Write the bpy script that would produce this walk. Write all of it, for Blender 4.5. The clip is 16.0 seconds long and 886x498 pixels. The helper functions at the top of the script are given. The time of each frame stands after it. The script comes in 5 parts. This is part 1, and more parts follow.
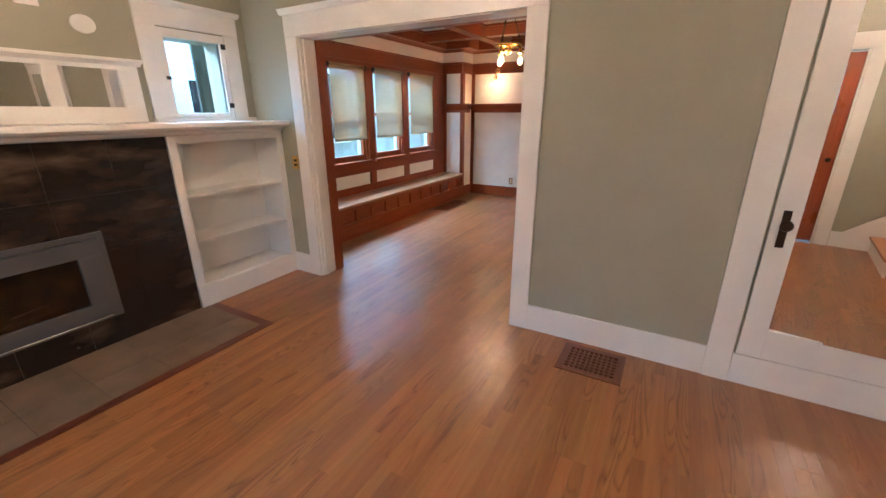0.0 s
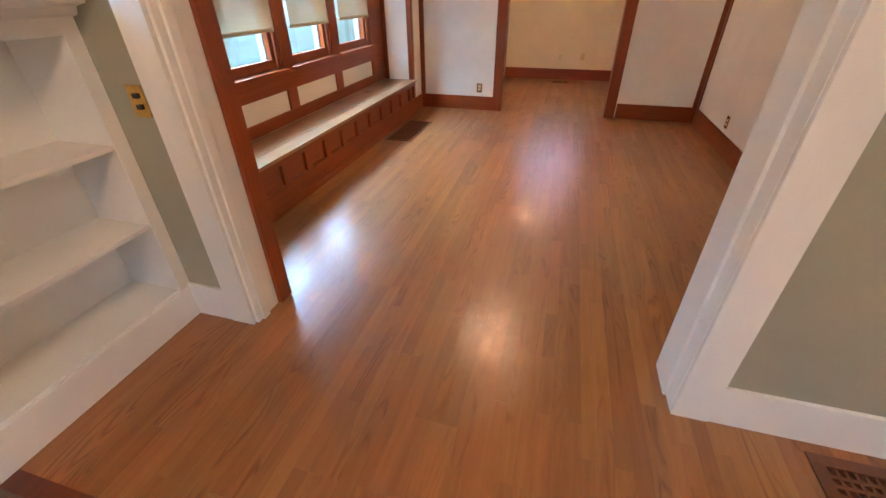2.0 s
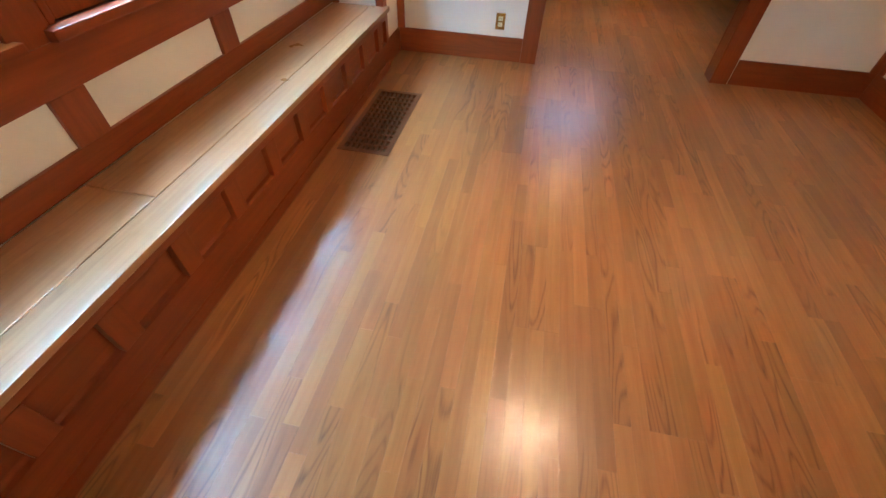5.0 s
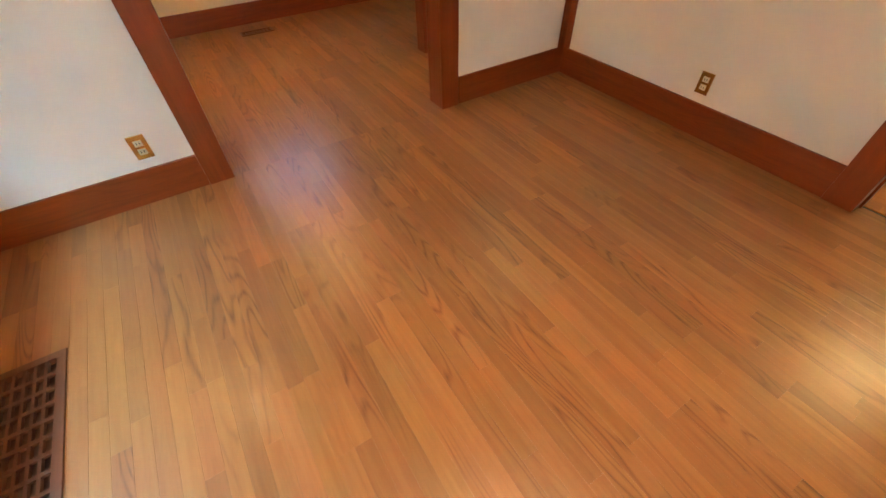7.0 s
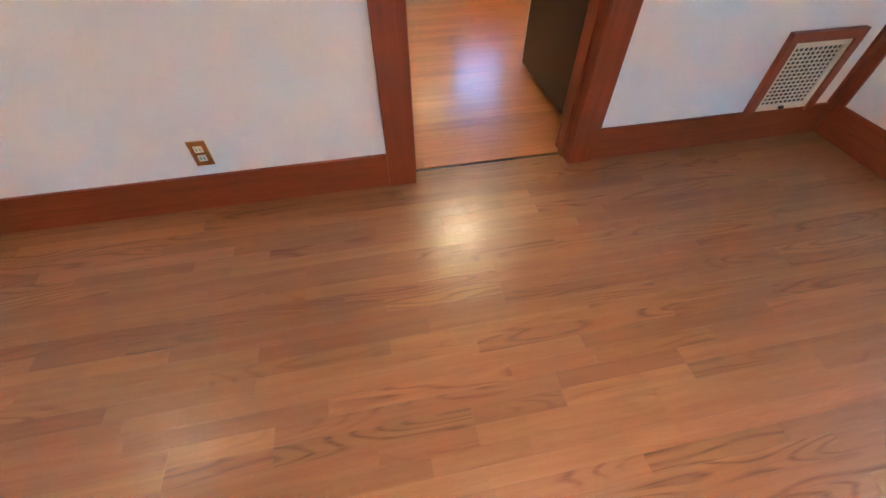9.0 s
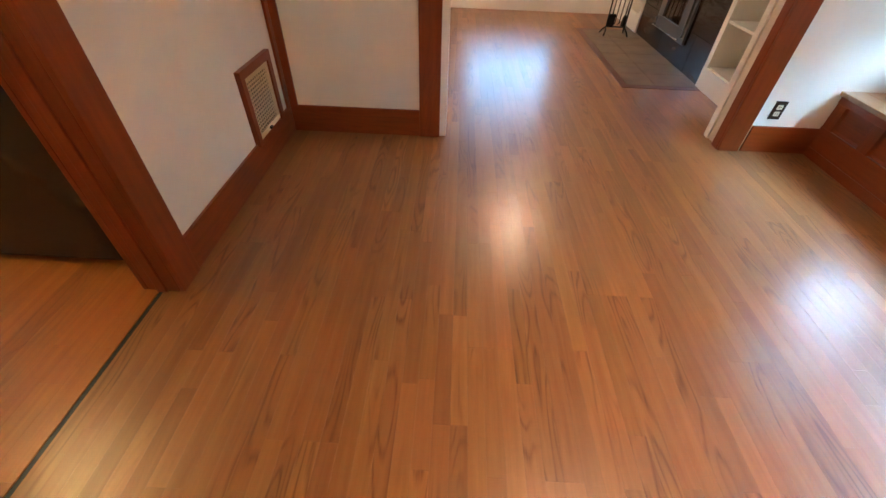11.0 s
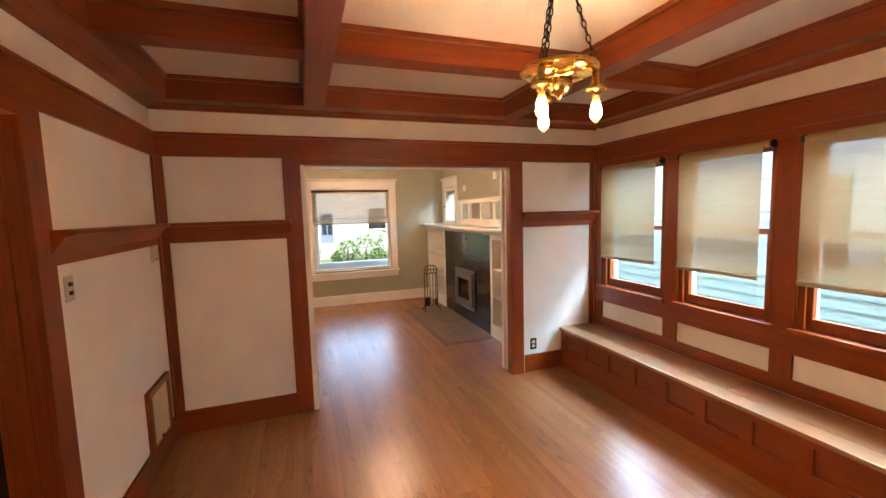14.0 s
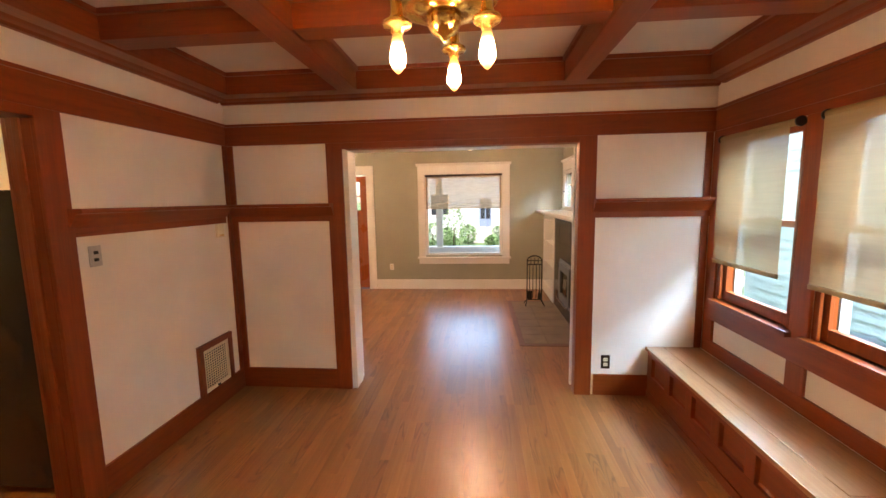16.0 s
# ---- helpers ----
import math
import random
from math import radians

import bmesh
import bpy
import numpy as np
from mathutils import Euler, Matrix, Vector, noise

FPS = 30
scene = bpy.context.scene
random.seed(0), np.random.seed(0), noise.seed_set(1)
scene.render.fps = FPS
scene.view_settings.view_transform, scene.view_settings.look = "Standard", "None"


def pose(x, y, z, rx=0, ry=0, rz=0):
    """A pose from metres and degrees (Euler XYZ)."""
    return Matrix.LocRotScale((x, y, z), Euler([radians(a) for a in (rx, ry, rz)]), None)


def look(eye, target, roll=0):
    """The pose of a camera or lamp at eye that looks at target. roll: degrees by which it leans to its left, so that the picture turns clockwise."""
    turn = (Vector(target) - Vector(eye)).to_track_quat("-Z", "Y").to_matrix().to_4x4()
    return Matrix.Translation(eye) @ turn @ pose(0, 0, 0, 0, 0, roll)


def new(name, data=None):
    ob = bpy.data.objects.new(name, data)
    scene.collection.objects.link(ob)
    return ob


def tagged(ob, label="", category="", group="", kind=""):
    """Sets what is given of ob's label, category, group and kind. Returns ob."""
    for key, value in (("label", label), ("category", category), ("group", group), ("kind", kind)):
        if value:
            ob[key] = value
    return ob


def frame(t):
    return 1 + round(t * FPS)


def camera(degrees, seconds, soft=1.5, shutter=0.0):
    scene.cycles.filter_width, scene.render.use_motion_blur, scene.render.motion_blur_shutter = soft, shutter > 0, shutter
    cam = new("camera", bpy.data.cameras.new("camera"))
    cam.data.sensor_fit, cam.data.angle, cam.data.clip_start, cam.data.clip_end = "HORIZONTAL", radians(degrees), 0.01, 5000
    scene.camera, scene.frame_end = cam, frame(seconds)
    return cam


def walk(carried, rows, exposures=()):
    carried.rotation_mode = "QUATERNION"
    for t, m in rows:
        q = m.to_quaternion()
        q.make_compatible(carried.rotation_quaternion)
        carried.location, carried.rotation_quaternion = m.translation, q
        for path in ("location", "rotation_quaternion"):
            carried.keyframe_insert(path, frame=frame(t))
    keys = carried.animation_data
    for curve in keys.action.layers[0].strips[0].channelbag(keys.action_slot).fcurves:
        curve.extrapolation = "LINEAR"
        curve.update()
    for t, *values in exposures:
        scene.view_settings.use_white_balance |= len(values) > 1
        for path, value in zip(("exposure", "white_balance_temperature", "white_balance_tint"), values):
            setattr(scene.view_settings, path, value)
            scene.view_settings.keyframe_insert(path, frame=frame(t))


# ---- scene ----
cam = camera(95.7, 16.0)
PATH = [
    (0, (3.803, -2.575, 1.506), (2.873, -0.927, 0.858), -0.1),
    (0.5, (3.373, -2.311, 1.49), (2.619, -0.605, 0.767), -0.4),
    (1, (2.981, -1.969, 1.455), (2.386, -0.245, 0.633), -0.2),
    (1.5, (2.639, -1.582, 1.44), (2.091, 0.096, 0.501), -0.4),
    (2, (2.334, -1.199, 1.411), (1.874, 0.417, 0.327), -0.5),
    (2.5, (2.089, -0.793, 1.377), (1.723, 0.763, 0.175), 1.0),
    (3, (1.843, -0.425, 1.327), (1.531, 1.028, -0.012), 2.2),
    (5.5, (1.462, 1.413, 1.305), (1.25, 2.774, -0.145), 1.8),
    (6, (1.436, 1.761, 1.291), (1.506, 3.146, -0.151), 0.8),
    (6.5, (1.468, 2.096, 1.309), (1.845, 3.428, -0.134), 0.2),
    (7, (1.586, 2.35, 1.284), (2.298, 3.537, -0.159), -1.8),
    (7.5, (1.803, 2.54, 1.278), (2.763, 3.472, -0.208), -2.5),
    (8, (1.974, 2.672, 1.256), (3.15, 3.258, -0.252), -1.5),
    (8.5, (2.181, 2.782, 1.298), (3.469, 2.939, -0.224), -0.2),
    (9, (2.377, 2.727, 1.274), (3.68, 2.468, -0.221), -0.1),
    (9.5, (2.476, 2.628, 1.249), (3.647, 1.921, -0.21), -0.3),
    (10, (2.619, 2.619, 1.247), (3.443, 1.519, -0.205), 0.9),
    (12.5, (2.981, 3.483, 1.508), (2.331, 1.851, 0.55), -0.8),
    (13, (2.985, 3.643, 1.595), (2.298, 1.867, 0.984), -1.6),
    (13.5, (3.004, 3.719, 1.659), (2.303, 1.871, 1.357), -1.5),
    (14, (2.96, 3.739, 1.675), (2.306, 1.859, 1.486), -1.6),
    (14.5, (2.696, 3.769, 1.661), (2.178, 1.847, 1.463), -1.3),
    (15, (2.402, 3.733, 1.649), (2.038, 1.779, 1.43), -1.0),
    (15.5, (2.118, 3.63, 1.661), (1.978, 1.648, 1.43), -1.1),
    (16, (1.832, 3.547, 1.656), (2.009, 1.57, 1.41), -1.0),
]
walk(cam, [(t, look(eye, target, roll)) for t, eye, target, roll in PATH], [
    (0.0, 1.3, 5150, 11), (1.5, 1.45, 5650, 13), (3.0, 1.52, 5450, 9), (5.5, 1.6, 5400, 5), (7.0, 1.8, 6000, 4), (8.0, 1.95, 5900, 4), (8.5, 2.15, 4300, 3), (9.0, 2.2, 4200, 3),
    (9.5, 2.15, 4300, 4), (10.2, 1.9, 5400, 6), (12.3, 1.35, 5950, 14), (14.0, 1.43, 6650, 18), (16.0, 1.5, 6750, 20)])

# ---- world and daylight ----
world = bpy.data.worlds.new("sky")
scene.world = world
world.use_nodes = True
wn, wl = world.node_tree.nodes, world.node_tree.links
sky = wn.new("ShaderNodeTexSky")
sky.sky_type = "NISHITA"
sky.sun_disc = False
sky.sun_elevation = radians(48)
sky.sun_rotation = radians(200)
wl.new(sky.outputs["Color"], wn["Background"].inputs["Color"])
wn["Background"].inputs["Strength"].default_value = 0.09


def lamp(name, kind, energy, colour, m, **more):
    data = bpy.data.lights.new(name, kind)
    data.energy, data.color = energy, colour
    for key, value in more.items():
        if key == "size":
            data.size = value
        elif key == "size_y":
            data.shape, data.size_y = "RECTANGLE", value
        elif key == "angle":
            data.angle = value
        elif key == "radius":
            data.shadow_soft_size = value
    ob = new(name, data)
    ob.matrix_world = m
    return ob


DAY = (0.48, 0.765, 1.0)
SKY_BLUE = (0.27, 0.64, 1.0)
lamp("sun", "SUN", 5.0, (1.0, 0.97, 0.93), look((0, 0, 10), (0.8, -4.2, 3.0)), angle=radians(20))
# strips of open sky above the gap between the houses and above the street and the yard
lamp("sky_side", "AREA", 110, DAY, look((-1.1, 2.1, 3.8), (-0.25, 2.1, 3.27)), size=6.0, size_y=0.9)
lamp("sky_low", "AREA", 1450, DAY, look((-2.1, 1.6, 3.25), (0.2, 1.6, 1.0)), size=9.0, size_y=2.3)
lamp("sky_gap", "AREA", 4.5, DAY, look((-0.7, 2.6, 4.6), (-2.2, 2.6, 0.8)), size=9.0, size_y=1.2)
lamp("sky_front", "AREA", 620, SKY_BLUE, look((2.1, -11.0, 5.2), (2.1, -3.0, 1.2)), size=16.0, size_y=5.0)
lamp("sky_back", "AREA", 18, DAY, look((2.25, 8.6, 2.3), (2.25, 6.4, 1.5)), size=2.0, size_y=1.2)
lamp("sky_yard", "AREA", 11, DAY, look((8.9, 1.1, 1.6), (6.5, 1.1, 1.2)), size=1.6, size_y=1.6)


# ---- mesh helpers ----
def box(bm, x0, x1, y0, y1, z0, z1, bevel=0.0):
    made = bmesh.ops.create_cube(bm, size=1.0)["verts"]
    for v in made:
        v.co = Vector((x0 + (v.co.x + 0.5) * (x1 - x0), y0 + (v.co.y + 0.5) * (y1 - y0), z0 + (v.co.z + 0.5) * (z1 - z0)))
    if bevel:
        edges = {e for v in made for e in v.link_edges}
        bmesh.ops.bevel(bm, geom=list(edges), offset=bevel, segments=2, profile=0.7, affect="EDGES")
    return bm


def boxes(*rows, bevel=0.0):
    bm = bmesh.new()
    for r in rows:
        box(bm, *r, bevel=bevel)
    return bm


def turned(profile, centre, steps=24):
    """A turned shape: (radius, z) rows about the upright axis through centre."""
    bm = bmesh.new()
    rings = []
    for r, z in profile:
        rings.append([bm.verts.new((centre[0] + max(r, 0.0004) * math.cos(a), centre[1] + max(r, 0.0004) * math.sin(a), z))
                      for a in (2 * math.pi * i / steps for i in range(steps))])
    for low, high in zip(rings, rings[1:]):
        for i in range(steps):
            bm.faces.new((low[i], low[(i + 1) % steps], high[(i + 1) % steps], high[i]))
    bm.faces.new(rings[0][::-1])
    bm.faces.new(rings[-1])
    bmesh.ops.recalc_face_normals(bm, faces=bm.faces)
    for f in bm.faces:
        f.smooth = True
    return bm


def tube(points, radius, steps=8, bm=None, closed=False):
    bm = bm or bmesh.new()
    points = [Vector(p) for p in points]
    rings = []
    n = len(points)
    for i, p in enumerate(points):
        if closed:
            ahead = points[(i + 1) % n] - points[i - 1]
        else:
            ahead = points[min(i + 1, n - 1)] - points[max(i - 1, 0)]
        q = ahead.to_track_quat("Z", "Y")
        rings.append([bm.verts.new(p + q @ Vector((radius * math.cos(a), radius * math.sin(a), 0))) for a in (2 * math.pi * k / steps for k in range(steps))])
    pairs = list(zip(rings, rings[1:])) + ([(rings[-1], rings[0])] if closed else [])
    for low, high in pairs:
        for k in range(steps):
            f = bm.faces.new((low[k], low[(k + 1) % steps], high[(k + 1) % steps], high[k]))
            f.smooth = True
    if not closed:
        bm.faces.new(rings[0][::-1])
        bm.faces.new(rings[-1])
    return bm


def extruded(profile, axis, start, end):
    """A profile of (a, b) rows drawn along x or y from start to end; for axis y the rows are (x, z), for axis x they are (y, z)."""
    bm = bmesh.new()
    ends = []
    for s in (start, end):
        ends.append([bm.verts.new((a, s, b) if axis == "y" else (s, a, b)) for a, b in profile])
    n = len(profile)
    for i in range(n):
        bm.faces.new((ends[0][i], ends[0][(i + 1) % n], ends[1][(i + 1) % n], ends[1][i]))
    bm.faces.new(ends[0][::-1])
    bm.faces.new(ends[1])
    bmesh.ops.recalc_face_normals(bm, faces=bm.faces)
    return bm


def mesh_from(name, bm, material):
    me = bpy.data.meshes.new(name)
    bm.to_mesh(me)
    bm.free()
    me.materials.append(material)
    return me


def thing(name, at, label, category, group="", kind=""):
    ob = new(name)
    ob.location = at
    ob.empty_display_size = 0.05
    return tagged(ob, label, category, group, kind)


def world_of(ob):
    m = Matrix.Translation(ob.location)
    return m if ob.parent is None else world_of(ob.parent) @ ob.matrix_parent_inverse @ m


def part(name, bm, material, parent, label=""):
    """One mesh, given in world places, under a thing or a part."""
    ob = new(name, mesh_from(name, bm, material))
    ob.parent = parent
    ob.matrix_parent_inverse = world_of(parent).inverted()
    return tagged(ob, label)


def solid(name, bm, material, label="", category="", kind="", group=""):
    return tagged(new(name, mesh_from(name, bm, material)), label, category, group, kind)


def setting(name, bm, material, label=""):
    return solid(name, bm, material, label, "", "structure")


# ---- materials ----
def blank(name):
    m = bpy.data.materials.new(name)
    m.use_nodes = True
    return m, m.node_tree.nodes, m.node_tree.links, m.node_tree.nodes["Principled BSDF"]


def ramp(nodes, rows):
    r = nodes.new("ShaderNodeValToRGB")
    while len(r.color_ramp.elements) < len(rows):
        r.color_ramp.elements.new(0.5)
    for e, (p, c) in zip(r.color_ramp.elements, rows):
        e.position, e.color = p, (*c, 1)
    return r


def paint(name, colour, rough=0.5, bump=0.15, stain=0.06, scale=3.0):
    """Painted plaster or woodwork: faint stains, fine roller texture."""
    m, n, l, p = blank(name)
    tc = n.new("ShaderNodeTexCoord")
    big = n.new("ShaderNodeTexNoise")
    big.inputs["Scale"].default_value, big.inputs["Detail"].default_value = scale, 5
    l.new(tc.outputs["Object"], big.inputs["Vector"])
    dark = tuple(c * (1 - stain * 2) for c in colour)
    light = tuple(min(1, c * (1 + stain * 0.6)) for c in colour)
    r = ramp(n, [(0.3, dark), (0.7, light)])
    l.new(big.outputs["Fac"], r.inputs["Fac"])
    l.new(r.outputs["Color"], p.inputs["Base Color"])
    fine = n.new("ShaderNodeTexNoise")
    fine.inputs["Scale"].default_value, fine.inputs["Detail"].default_value = 180, 3
    l.new(tc.outputs["Object"], fine.inputs["Vector"])
    b = n.new("ShaderNodeBump")
    b.inputs["Strength"].default_value, b.inputs["Distance"].default_value = bump, 0.002
    l.new(fine.outputs["Fac"], b.inputs["Height"])
    l.new(b.outputs["Normal"], p.inputs["Normal"])
    p.inputs["Roughness"].default_value = rough
    return m


def wood(name, dark, mid, light, rough=0.32, along="y", lines=0.5, vary=0.0, coat=0.0, hue_vary=0.0, arch=9.0, flame=0.0, rings=13.0, fine=0.2, cover=(0.48, 0.6), coat_rough=0.2, some=1.0):
    """Stained wood: soft streaks along the grain, arched growth lines on some pieces, a difference from piece to piece."""
    m, n, l, p = blank(name)
    tc = n.new("ShaderNodeTexCoord")
    info = n.new("ShaderNodeObjectInfo")
    geo = n.new("ShaderNodeNewGeometry")
    chance = n.new("ShaderNodeMath")
    chance.operation = "ADD"
    l.new(info.outputs["Random"], chance.inputs[0])
    l.new(geo.outputs["Random Per Island"], chance.inputs[1])
    wrap = n.new("ShaderNodeMath")
    wrap.operation = "FRACT"
    l.new(chance.outputs["Value"], wrap.inputs[0])
    comb = n.new("ShaderNodeCombineXYZ")
    for k in ("X", "Y", "Z"):
        l.new(wrap.outputs["Value"], comb.inputs[k])
    move = n.new("ShaderNodeVectorMath")
    move.operation = "MULTIPLY_ADD"
    l.new(comb.outputs["Vector"], move.inputs[0])
    move.inputs[1].default_value = (37.0, 53.0, 71.0)
    l.new(tc.outputs["Object"], move.inputs[2])

    def stretched(low):
        k = n.new("ShaderNodeMapping")
        k.inputs["Scale"].default_value = {"x": (low, 1, 1), "y": (1, low, 1), "z": (1, 1, low)}[along]
        l.new(move.outputs["Vector"], k.inputs["Vector"])
        return k

    def noise_of(vector, scale, detail, rough_=0.5):
        t = n.new("ShaderNodeTexNoise")
        t.inputs["Scale"].default_value, t.inputs["Detail"].default_value, t.inputs["Roughness"].default_value = scale, detail, rough_
        l.new(vector.outputs["Vector"], t.inputs["Vector"])
        return t

    def maths(op, a, b):
        k = n.new("ShaderNodeMath")
        k.operation = op
        for q, v in enumerate((a, b)):
            if v is None:
                continue
            if isinstance(v, (int, float)):
                k.inputs[q].default_value = v
            else:
                l.new(v, k.inputs[q])
        return k.outputs["Value"]

    def remap(v, a, b, c, d):
        k = n.new("ShaderNodeMapRange")
        for key, x in (("From Min", a), ("From Max", b), ("To Min", c), ("To Max", d)):
            k.inputs[key].default_value = x
        l.new(v, k.inputs["Value"])
        return k.outputs["Result"]

    streaks = noise_of(stretched(0.05), 42.0, 5, 0.6)
    body = ramp(n, [(0.3, mid), (0.72, light)])
    l.new(streaks.outputs["Fac"], body.inputs["Fac"])
    # growth lines: thin dark contours of a stretched noise, only where a second noise and the piece allow it
    field = noise_of(stretched(0.13), arch, 1.5)
    saw = maths("PINGPONG", maths("MULTIPLY", field.outputs["Fac"], rings), 0.5)
    thin = remap(saw, 0.0, fine, 1.0, 0.0)
    where = remap(noise_of(stretched(0.3), 3.0, 2).outputs["Fac"], *cover, 0.0, 1.0)
    if some < 1:
        where = maths("MULTIPLY", where, remap(maths("FRACT", maths("MULTIPLY", wrap.outputs["Value"], 13.7), None), 0.9 - some, 1.1 - some, 0.12, 1.0))
    pore = remap(noise_of(stretched(0.04), 160.0, 2).outputs["Fac"], 0.4, 0.7, 0.45, 1.0)
    amount = maths("MULTIPLY", maths("MULTIPLY", thin, where), maths("MULTIPLY", pore, lines))
    mix = n.new("ShaderNodeMix")
    mix.data_type = "RGBA"
    l.new(amount, mix.inputs["Factor"])
    l.new(body.outputs["Color"], mix.inputs["A"])
    mix.inputs["B"].default_value = (*dark, 1)
    if flame:
        # broad dark flames inside a board, with ragged ends
        broad = remap(noise_of(stretched(0.16), 17.0, 4, 0.62).outputs["Fac"], 0.53, 0.66, 0.0, flame)
        shade = n.new("ShaderNodeMix")
        shade.data_type = "RGBA"
        l.new(broad, shade.inputs["Factor"])
        l.new(mix.outputs["Result"], shade.inputs["A"])
        shade.inputs["B"].default_value = (*[(2 * d + q) / 3 for d, q in zip(dark, mid)], 1)
        mix = shade
    hue = n.new("ShaderNodeHueSaturation")
    l.new(remap(wrap.outputs["Value"], 0, 1, 1 - vary, 1 + vary), hue.inputs["Value"])
    other = maths("FRACT", maths("MULTIPLY", wrap.outputs["Value"], 7.31), None)
    l.new(remap(other, 0, 1, 0.5 - hue_vary, 0.5 + hue_vary), hue.inputs["Hue"])
    l.new(mix.outputs["Result"], hue.inputs["Color"])
    l.new(hue.outputs["Color"], p.inputs["Base Color"])
    wear = n.new("ShaderNodeTexNoise")
    wear.inputs["Scale"].default_value, wear.inputs["Detail"].default_value = 2.3, 5
    l.new(geo.outputs["Position"], wear.inputs["Vector"])
    l.new(remap(wear.outputs["Fac"], 0.3, 0.7, rough * 0.9, rough * 1.15), p.inputs["Roughness"])
    b = n.new("ShaderNodeBump")
    b.inputs["Strength"].default_value, b.inputs["Distance"].default_value = 0.08, 0.001
    l.new(streaks.outputs["Fac"], b.inputs["Height"])
    l.new(b.outputs["Normal"], p.inputs["Normal"])
    p.inputs["Coat Weight"].default_value, p.inputs["Coat Roughness"].default_value = coat, coat_rough
    return m


def metal(name, colour, rough=0.25, dirt=0.3):
    m, n, l, p = blank(name)
    tc = n.new("ShaderNodeTexCoord")
    t = n.new("ShaderNodeTexNoise")
    t.inputs["Scale"].default_value, t.inputs["Detail"].default_value = 25, 4
    l.new(tc.outputs["Object"], t.inputs["Vector"])
    r = ramp(n, [(0.3, tuple(c * (1 - dirt) for c in colour)), (0.65, colour)])
    l.new(t.outputs["Fac"], r.inputs["Fac"])
    l.new(r.outputs["Color"], p.inputs["Base Color"])
    p.inputs["Metallic"].default_value, p.inputs["Roughness"].default_value = 1.0, rough
    return m


def glass(name, tint=(1, 1, 1), rough=0.0):
    m, n, l, p = blank(name)
    p.inputs["Base Color"].default_value = (*tint, 1)
    p.inputs["Transmission Weight"].default_value, p.inputs["Roughness"].default_value, p.inputs["IOR"].default_value = 1.0, rough, 1.45
    return m


def glow(name, colour, strength):
    m, n, l, p = blank(name)
    p.inputs["Base Color"].default_value = (*colour, 1)
    p.inputs["Emission Color"].default_value, p.inputs["Emission Strength"].default_value = (*colour, 1), strength
    return m


def fabric(name, colour, clear=0.2, through_light=0.45, pattern=0.0):
    """Woven sheer blind: lets light through and shows a little of what lies behind."""
    m, n, l, p = blank(name)
    out = n["Material Output"]
    tc = n.new("ShaderNodeTexCoord")
    t = n.new("ShaderNodeTexNoise")
    t.inputs["Scale"].default_value, t.inputs["Detail"].default_value = 9, 4
    stretch = n.new("ShaderNodeMapping")
    stretch.inputs["Scale"].default_value = (1, 0.4, 9)
    l.new(tc.outputs["Object"], stretch.inputs["Vector"])
    l.new(stretch.outputs["Vector"], t.inputs["Vector"])
    r = ramp(n, [(0.3, tuple(c * (0.93 - pattern) for c in colour)), (0.7, colour)])
    l.new(t.outputs["Fac"], r.inputs["Fac"])
    d, tr, cl = n.new("ShaderNodeBsdfDiffuse"), n.new("ShaderNodeBsdfTranslucent"), n.new("ShaderNodeBsdfTransparent")
    l.new(r.outputs["Color"], d.inputs["Color"])
    l.new(r.outputs["Color"], tr.inputs["Color"])
    a, b = n.new("ShaderNodeMixShader"), n.new("ShaderNodeMixShader")
    a.inputs["Fac"].default_value, b.inputs["Fac"].default_value = through_light, clear
    l.new(d.outputs[0], a.inputs[1]), l.new(tr.outputs[0], a.inputs[2])
    l.new(a.outputs[0], b.inputs[1]), l.new(cl.outputs[0], b.inputs[2])
    l.new(b.outputs[0], out.inputs["Surface"])
    return m


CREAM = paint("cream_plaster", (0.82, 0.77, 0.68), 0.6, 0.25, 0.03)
# ceiling colour lowered to stand in for shade above the chandelier bowl
CEIL = paint("dimmed_ceiling_plaster", (0.68, 0.63, 0.55), 0.7, 0.25, 0.03)
GREEN = paint("sage_wall_paint", (0.35, 0.34, 0.25), 0.45, 0.25, 0.03)
WHITE = paint("white_woodwork_paint", (0.80, 0.78, 0.73), 0.3, 0.06, 0.03)
FIR = ((0.08, 0.012, 0.0015), (0.19, 0.034, 0.0035), (0.255, 0.052, 0.006))
TRIM = wood("red_brown_stained_fir", *FIR, 0.33, "z", 0.35)
TRIM_Y = wood("red_brown_stained_fir_along_y", *FIR, 0.33, "y", 0.35)
TRIM_X = wood("red_brown_stained_fir_along_x", *FIR, 0.33, "x", 0.35)
BENCH = wood("worn_honey_wood", (0.16, 0.07, 0.028), (0.32, 0.16, 0.068), (0.42, 0.225, 0.102), 0.3, "y", 0.4, 0.05, 0.8)
OAK = wood("oak_floor_boards", (0.095, 0.027, 0.006), (0.255, 0.098, 0.024), (0.322, 0.137, 0.039), 0.35, "y", 0.85, 0.18, 0.55, 0.004, 7.5, 0.14, 17.0, 0.25, (0.46, 0.54), 0.25, 0.58)
OAK_DARK = wood("mahogany_inlay", (0.03, 0.007, 0.004), (0.095, 0.018, 0.007), (0.13, 0.026, 0.010), 0.3, "y", 0.3, 0.1, 0.2)
OAK_X = wood("kitchen_boards", (0.14, 0.04, 0.006), (0.37, 0.118, 0.014), (0.47, 0.170, 0.022), 0.33, "y", 0.3, 0.13, 0.6, 0.004, 9.0, 0.0, 13.0, 0.2, (0.5, 0.6), 0.2, 0.5)
